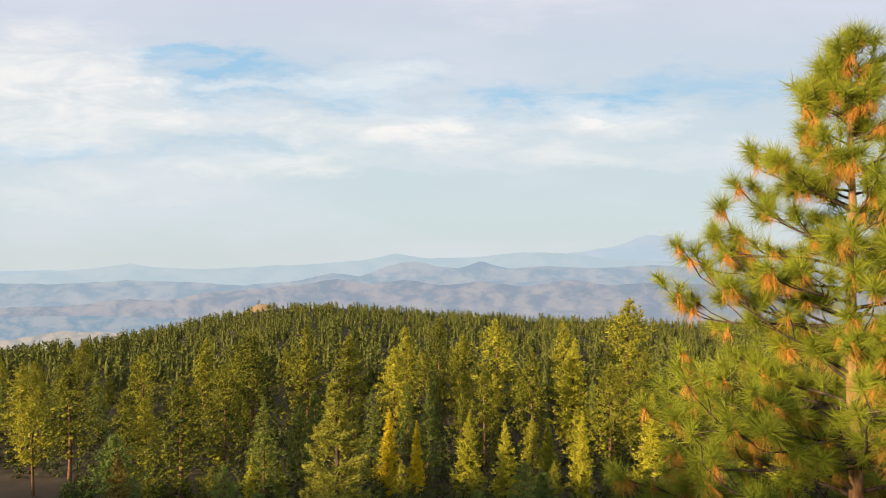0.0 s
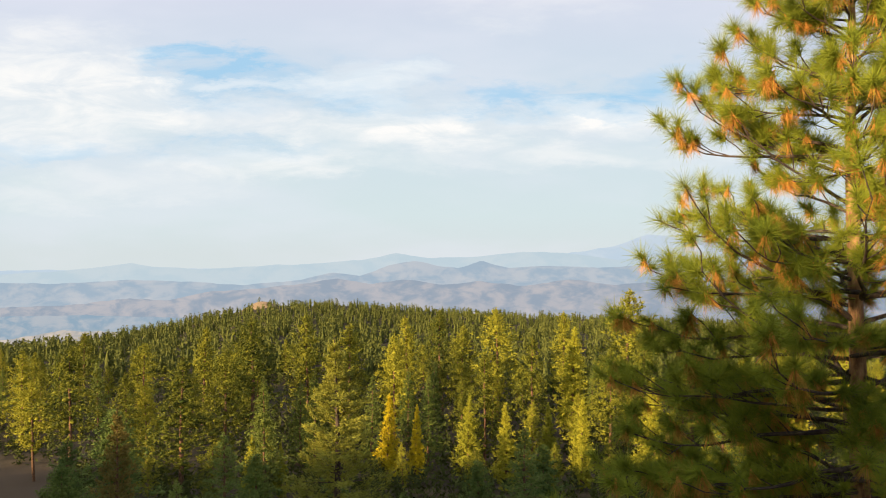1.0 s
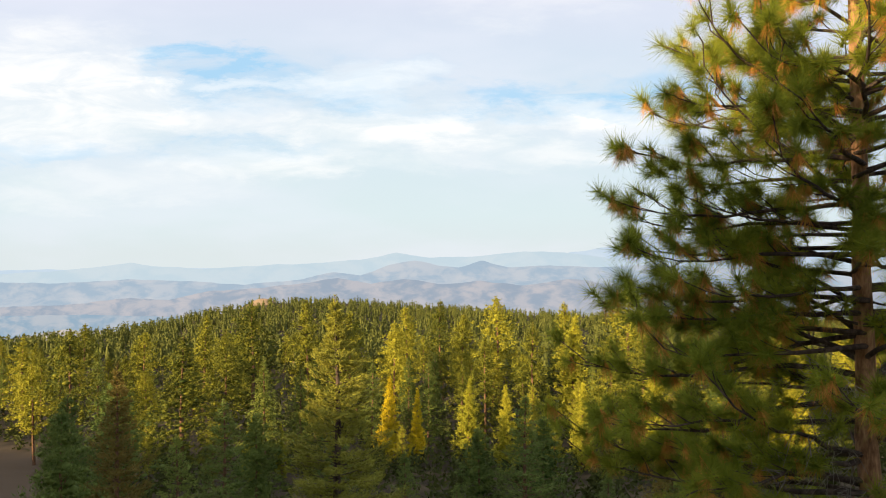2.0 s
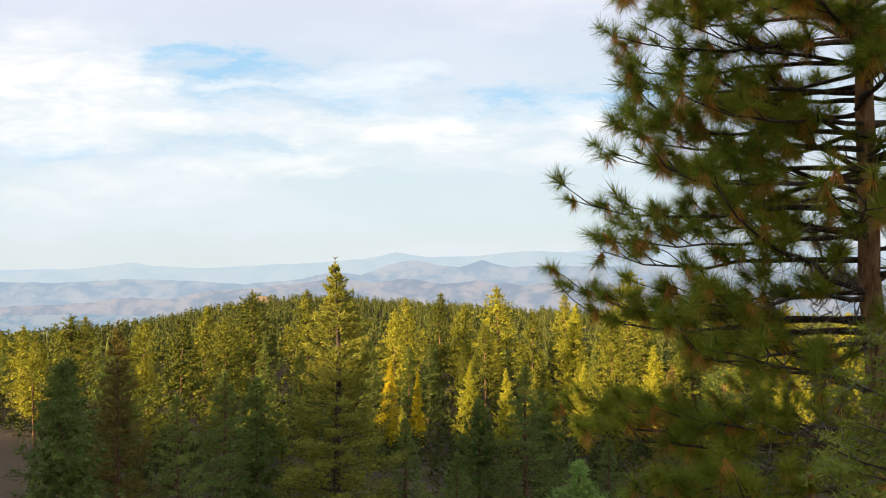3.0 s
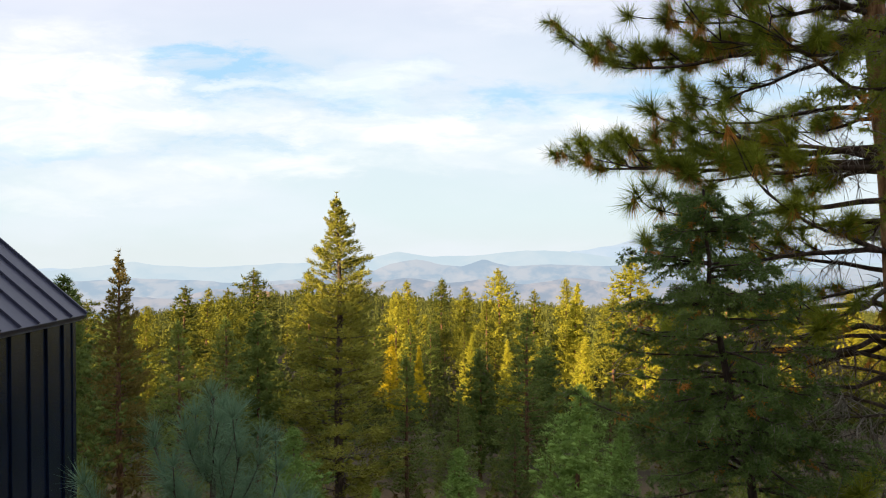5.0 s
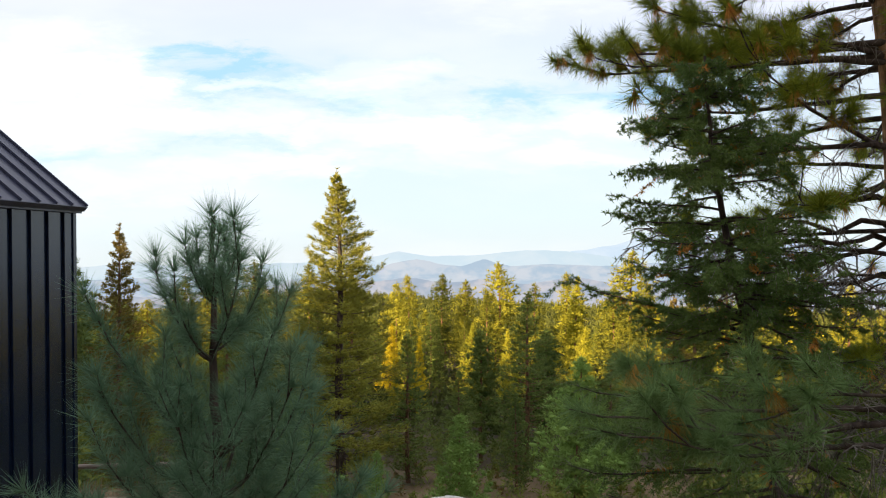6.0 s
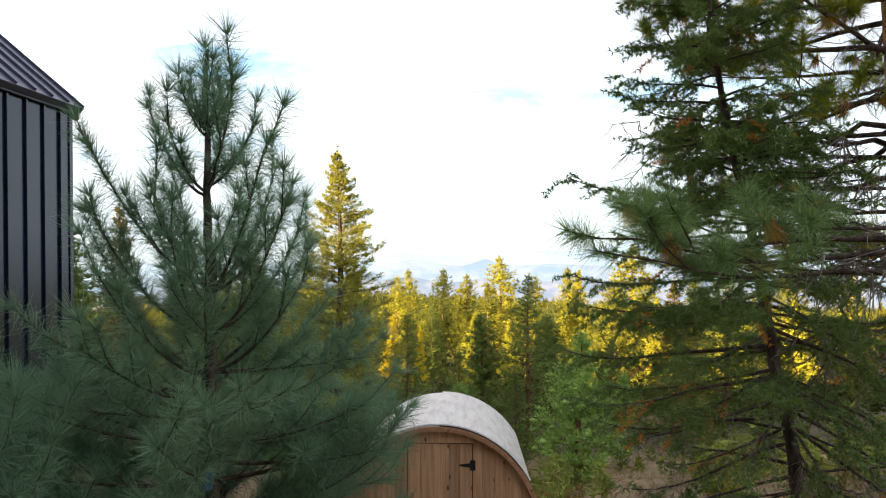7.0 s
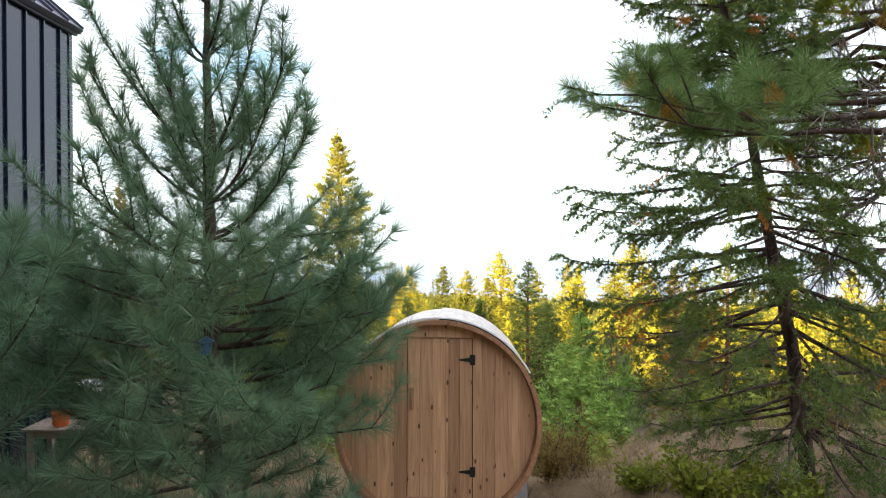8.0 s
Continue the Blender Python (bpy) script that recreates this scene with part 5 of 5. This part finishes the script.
            rings.append([bm.verts.new((s * q, y, CZ + c * q)) for q, y in ((r0, y0), (r1, y0), (r1, y1), (r0, y1))])
        for p, q in zip(rings, rings[1:]):
            for i in range(4):
                bm.faces.new((p[i], p[(i + 1) % 4], q[(i + 1) % 4], q[i]))
        bm.faces.new(rings[0])
        bm.faces.new(rings[-1])
        return part(name, bm, mat, top, label)
    roof_arc("roof_sheet", R + 0.006, R + 0.024, 0.02, LONG + 0.04, -60, 0.8, ROOF_COVER, "pale grey curved roofing sheet")
    roof_arc("roof_sheet", R + 0.0255, R + 0.04, 0.02, LONG + 0.04, -0.6, 60, ROOF_COVER, "pale grey curved roofing sheet")
    roof_arc("drip_edge", R + 0.026, R + 0.044, 0.008, 0.018, -61, 61, WHITE_PAINT, "thin pale metal edge")
    roof_arc("front_trim", R - 0.034, R + 0.014, -0.034, -0.004, -179.5, 179.5, CEDAR_STAVE, "bent brown cedar trim round the front")
    roof_arc("hoop", R + 0.001, R + 0.005, 0.3, 0.34, -175, 175, HINGE, "black steel band")
    roof_arc("hoop", R + 0.001, R + 0.005, LONG - 0.34, LONG - 0.3, -175, 175, HINGE, "black steel band")
    for y in (0.16, LONG - 0.3):
        for s in (-1, 1):
            bm = bmesh.new()
            prof = [(s * 1.0, -0.03), (s * 0.3, -0.03), (s * 0.3, 0.13)]
            for k in range(6):
                x = 0.3 + 0.65 * k / 5
                prof.append((s * x, CZ - math.sqrt((R + 0.006) ** 2 - x * x)))
            prof.append((s * 1.0, 0.62))
            f = bm.faces.new([bm.verts.new((x, y, z)) for x, z in prof])
            e = bmesh.ops.extrude_face_region(bm, geom=[f])
            bmesh.ops.translate(bm, vec=(0, 0.09, 0), verts=[v for v in e["geom"] if isinstance(v, bmesh.types.BMVert)])
            part("cradle", bm, CONCRETE, top, "grey weathered cradle support")
    return top


barrel_sauna()


# ---- cabin with black standing-seam siding ----
def cabin():
    WX, Y0, Y1, EAVE = -5.56, -1.0, 10.4, 6.36
    SLOPE = 0.86
    RX = -9.2
    top = thing("cabin", "black metal cabin with standing-seam roof", "house")
    wall = part("wall", box_bm(WX - 0.2, Y0, -0.3, WX, Y1, EAVE, 0), BLACK_STEEL, top, "black standing-seam side wall")
    y = Y1 - 0.31
    rib = None
    while y > Y0:
        if rib is None:
            ob = part("seam", box_bm(0, -0.019, -0.28, 0.032, 0.019, EAVE - 0.05, 0.004), BLACK_STEEL, wall)
            rib = ob.data
        else:
            ob = new("seam", rib)
            ob.parent = wall
        ob.location = (WX + 0.001, y, 0)
        y -= 0.41
    part("corner_trim", box_bm(WX - 0.01, Y1 - 0.06, -0.28, WX + 0.018, Y1 + 0.03, EAVE - 0.02, 0.004), BLACK_STEEL, top)
    for yy in (Y0, Y1 - 0.2):
        bm = bmesh.new()
        prof = [(WX - 0.201, -0.3), (2 * RX - WX, -0.3), (2 * RX - WX, EAVE), (RX, EAVE + (WX - RX) * SLOPE), (WX - 0.201, EAVE + 0.2 * SLOPE)]
        f = bm.faces.new([bm.verts.new((x, yy, z)) for x, z in prof])
        e = bmesh.ops.extrude_face_region(bm, geom=[f])
        bmesh.ops.translate(bm, vec=(0, 0.2, 0), verts=[v for v in e["geom"] if isinstance(v, bmesh.types.BMVert)])
        part("gable_wall", bm, BLACK_STEEL, top)
    ang = math.atan(SLOPE)
    run = (WX - RX) + 0.1
    for side in (1, -1):
        roof = part("roof", box_bm(0, Y0 - 0.12, 0.0, run / math.cos(ang), Y1 + 0.1, 0.09, 0.006), ROOF_STEEL, top, "dark grey standing-seam metal roof")
        roof.matrix_basis = Matrix.Translation((RX, 0, EAVE + (WX - RX) * SLOPE + 0.01)) @ (pose(0, 0, 0, 0, math.degrees(ang), 0) if side > 0 else pose(0, 0, 0, 0, 180 - math.degrees(ang), 0) @ Matrix.Translation((0, 0, -0.09)))
        if side < 0:
            continue
        y = Y1 + 0.075
        seam = None
        while y > Y0:
            if seam is None:
                ob = part("seam", box_bm(0.02, -0.014, 0.09, run / math.cos(ang) - 0.01, 0.014, 0.128, 0.003), ROOF_STEEL, roof)
                seam = ob.data
            else:
                ob = new("seam", seam)
                ob.parent = roof
            ob.location = (0, y, 0)
            y -= 0.41
    part("fascia", box_bm(WX + 0.02, Y0 - 0.1, EAVE - 0.1, WX + 0.075, Y1 + 0.085, EAVE + 0.06, 0.006), ROOF_STEEL, top, "dark metal eave trim")
    return top


cabin()


# ---- shrubs by the sauna ----
def leafy_shrub(name, label, x, y, h, r, leaves, size, mat, seed):
    rng = np.random.default_rng(seed)
    top = thing(name, label, "shrub", at=(x, y, ground_z(x, y)))
    stems, leaf = Pile(), Pile()
    for _ in range(16):
        a = rng.uniform(0, 2 * np.pi)
        p = limb(rng, (0, 0, -0.05), a, r * rng.uniform(0.4, 1.0), h / r * rng.uniform(0.7, 1.2), 0.1, 6, 0.12)
        stems.add(tube(p, np.linspace(0.011, 0.003, 6), 4))
        k = leaves // 16
        pos, tan = along(p, rng.uniform(0.3, 1.0, k))
        leaf.add(leaf_blades(rng, pos + rng.normal(0, 0.07, pos.shape), tan + [0, 0, 0.3], 1, size, size * 0.7, 0.7))
    for n, pile, m in (("stems", stems, BARK_DARK), ("foliage", leaf, mat)):
        ob = new(n if n != "stems" else "stem", pile.mesh(n, m))
        ob.parent = top
    return top


leafy_shrub("shrub", "low yellow-green leafy shrub in dry grass", 3.1, 8.3, 0.72, 0.6, 1500, 0.075, LEAF, 3)
leafy_shrub("shrub", "low yellow-green leafy shrub in dry grass", 4.1, 8.2, 0.6, 0.55, 1300, 0.075, LEAF, 6)
leafy_shrub("shrub", "low yellow-green leafy shrub in dry grass", 2.6, 8.9, 0.5, 0.5, 900, 0.07, LEAF, 9)
leafy_shrub("dry_shrub", "thin ochre shrub beside the sauna", 1.75, 11.2, 1.15, 0.6, 900, 0.06, SHRUB, 12)
leafy_shrub("shrub", "low yellow-green leafy shrub in dry grass", 3.6, 7.7, 0.62, 0.6, 1400, 0.075, LEAF, 41)
leafy_shrub("dry_shrub", "thin ochre shrub beside the sauna", 1.45, 9.6, 0.8, 0.45, 800, 0.06, SHRUB, 42)
leafy_shrub("dry_shrub", "thin ochre shrub beside the sauna", 1.9, 10.3, 0.9, 0.5, 800, 0.06, SHRUB, 43)
leafy_shrub("dry_shrub", "thin ochre shrub in the clearing", 5.9, 10.9, 0.9, 0.7, 900, 0.07, SHRUB, 44)
leafy_shrub("shrub", "low green leafy shrub under the fir", 4.6, 11.4, 0.8, 0.7, 1100, 0.075, LEAF, 45)
leafy_shrub("dry_shrub", "thin ochre shrub beside the sauna", 2.2, 12.4, 1.0, 0.6, 800, 0.06, SHRUB, 14)


# ---- odds and ends beside the cabin ----
def feeder():
    top = thing("bird_feeder", "small blue plastic feeder hung on the pine", "feeder", at=(-2.06, 6.08, 2.25))
    bm = bmesh.new()
    bmesh.ops.create_cone(bm, cap_ends=True, segments=16, radius1=0.045, radius2=0.05, depth=0.11)
    part("cup", bm, BLUE_PLASTIC, top)
    bm = bmesh.new()
    bmesh.ops.create_cone(bm, cap_ends=True, segments=16, radius1=0.075, radius2=0.012, depth=0.045)
    bmesh.ops.translate(bm, vec=(0, 0, 0.085), verts=bm.verts)
    part("lid", bm, BLUE_PLASTIC, top)
    bm = bmesh.new()
    bmesh.ops.create_cone(bm, cap_ends=True, segments=8, radius1=0.004, radius2=0.004, depth=0.1)
    bmesh.ops.translate(bm, vec=(0, 0.02, 0.15), verts=bm.verts)
    part("hook", bm, HINGE, top)


def work_table(x, y, h, w, d):
    top = thing("wooden_table", "weathered plank table beside the cabin", "table", at=(x, y, ground_z(x, y)))
    n = 5
    for i in range(n):
        a = -d / 2 + d * i / n
        part("plank", box_bm(-w / 2, a + 0.004, h - 0.035, w / 2, a + d / n - 0.004, h, 0.004), DECK_WOOD, top)
    for sx in (-1, 1):
        for sy in (-1, 1):
            cx, cy = sx * (w / 2 - 0.08), sy * (d / 2 - 0.08)
            part("leg", box_bm(cx - 0.035, cy - 0.035, -0.02, cx + 0.035, cy + 0.035, h - 0.036, 0.004), DECK_WOOD, top)
    for sy in (-1, 1):
        cy = sy * (d / 2 - 0.08)
        part("apron", box_bm(-w / 2 + 0.116, cy - 0.015, h - 0.13, w / 2 - 0.116, cy + 0.015, h - 0.037, 0.003), DECK_WOOD, top)
    return top


def cooler(x, y):
    top = thing("cooler_box", "white cooler box behind the pine", "cooler", at=(x, y, ground_z(x, y)))
    part("body", box_bm(-0.32, -0.2, 0.0, 0.32, 0.2, 0.36, 0.02), WHITE_PAINT, top)
    part("lid", box_bm(-0.335, -0.215, 0.362, 0.335, 0.215, 0.44, 0.02), WHITE_PAINT, top)
    for sx in (-1, 1):
        part("handle", box_bm(sx * 0.322, -0.1, 0.22, sx * 0.35, 0.1, 0.26, 0.006), HINGE, top)


def bucket(x, y, z):
    top = thing("bucket", "orange plastic bucket on the plank table", "bucket", at=(x, y, z))
    bm = bmesh.new()
    bmesh.ops.create_cone(bm, cap_ends=True, segments=20, radius1=0.085, radius2=0.11, depth=0.18)
    bmesh.ops.translate(bm, vec=(0, 0, 0.09), verts=bm.verts)
    top_face = max(bm.faces, key=lambda f: f.calc_center_median().z)
    ins = bmesh.ops.inset_region(bm, faces=[top_face], thickness=0.008)
    bmesh.ops.translate(bm, vec=(0, 0, -0.15), verts=top_face.verts)
    part("body", bm, ORANGE_PLASTIC, top)
    bm = bmesh.new()
    pts = [(0.11 * math.cos(a), 0, 0.17 + 0.1 * math.sin(a)) for a in np.linspace(0, math.pi, 12)]
    v, t = tube(pts, [0.004] * 12, 5)
    ob = new("handle", mesh_of("handle", v, t, HINGE))
    ob.parent = top


def rail_fence():
    top = thing("rail_fence", "peeled pole rail on low posts", "fence", at=(-6.0, 13.4, ground_z(-6.0, 13.4)))
    for x in (-1.3, 0.1, 1.3):
        v, t = tube([(x, 0, -0.3), (x, 0, 0.8), (x + 0.02, 0, 1.55)], [0.06, 0.055, 0.05], 8)
        ob = new("post", mesh_of("post", v, t, DECK_WOOD))
        ob.parent = top
    for z in (1.5, 0.85):
        v, t = tube([(-1.7, -0.09, z - 0.05), (0, -0.1, z), (1.7, -0.09, z + 0.04)], [0.05, 0.047, 0.043], 8)
        ob = new("rail", mesh_of("rail", v, t, DECK_WOOD))
        ob.parent = top


feeder()
table = work_table(-4.75, 8.9, 0.85, 1.0, 0.6)
bucket(-4.85, 8.8, table.location.z + 0.85)
cooler(-7.05, 13.6)
work_table(-5.35, 12.2, 0.5, 1.2, 0.45)
rail_fence()
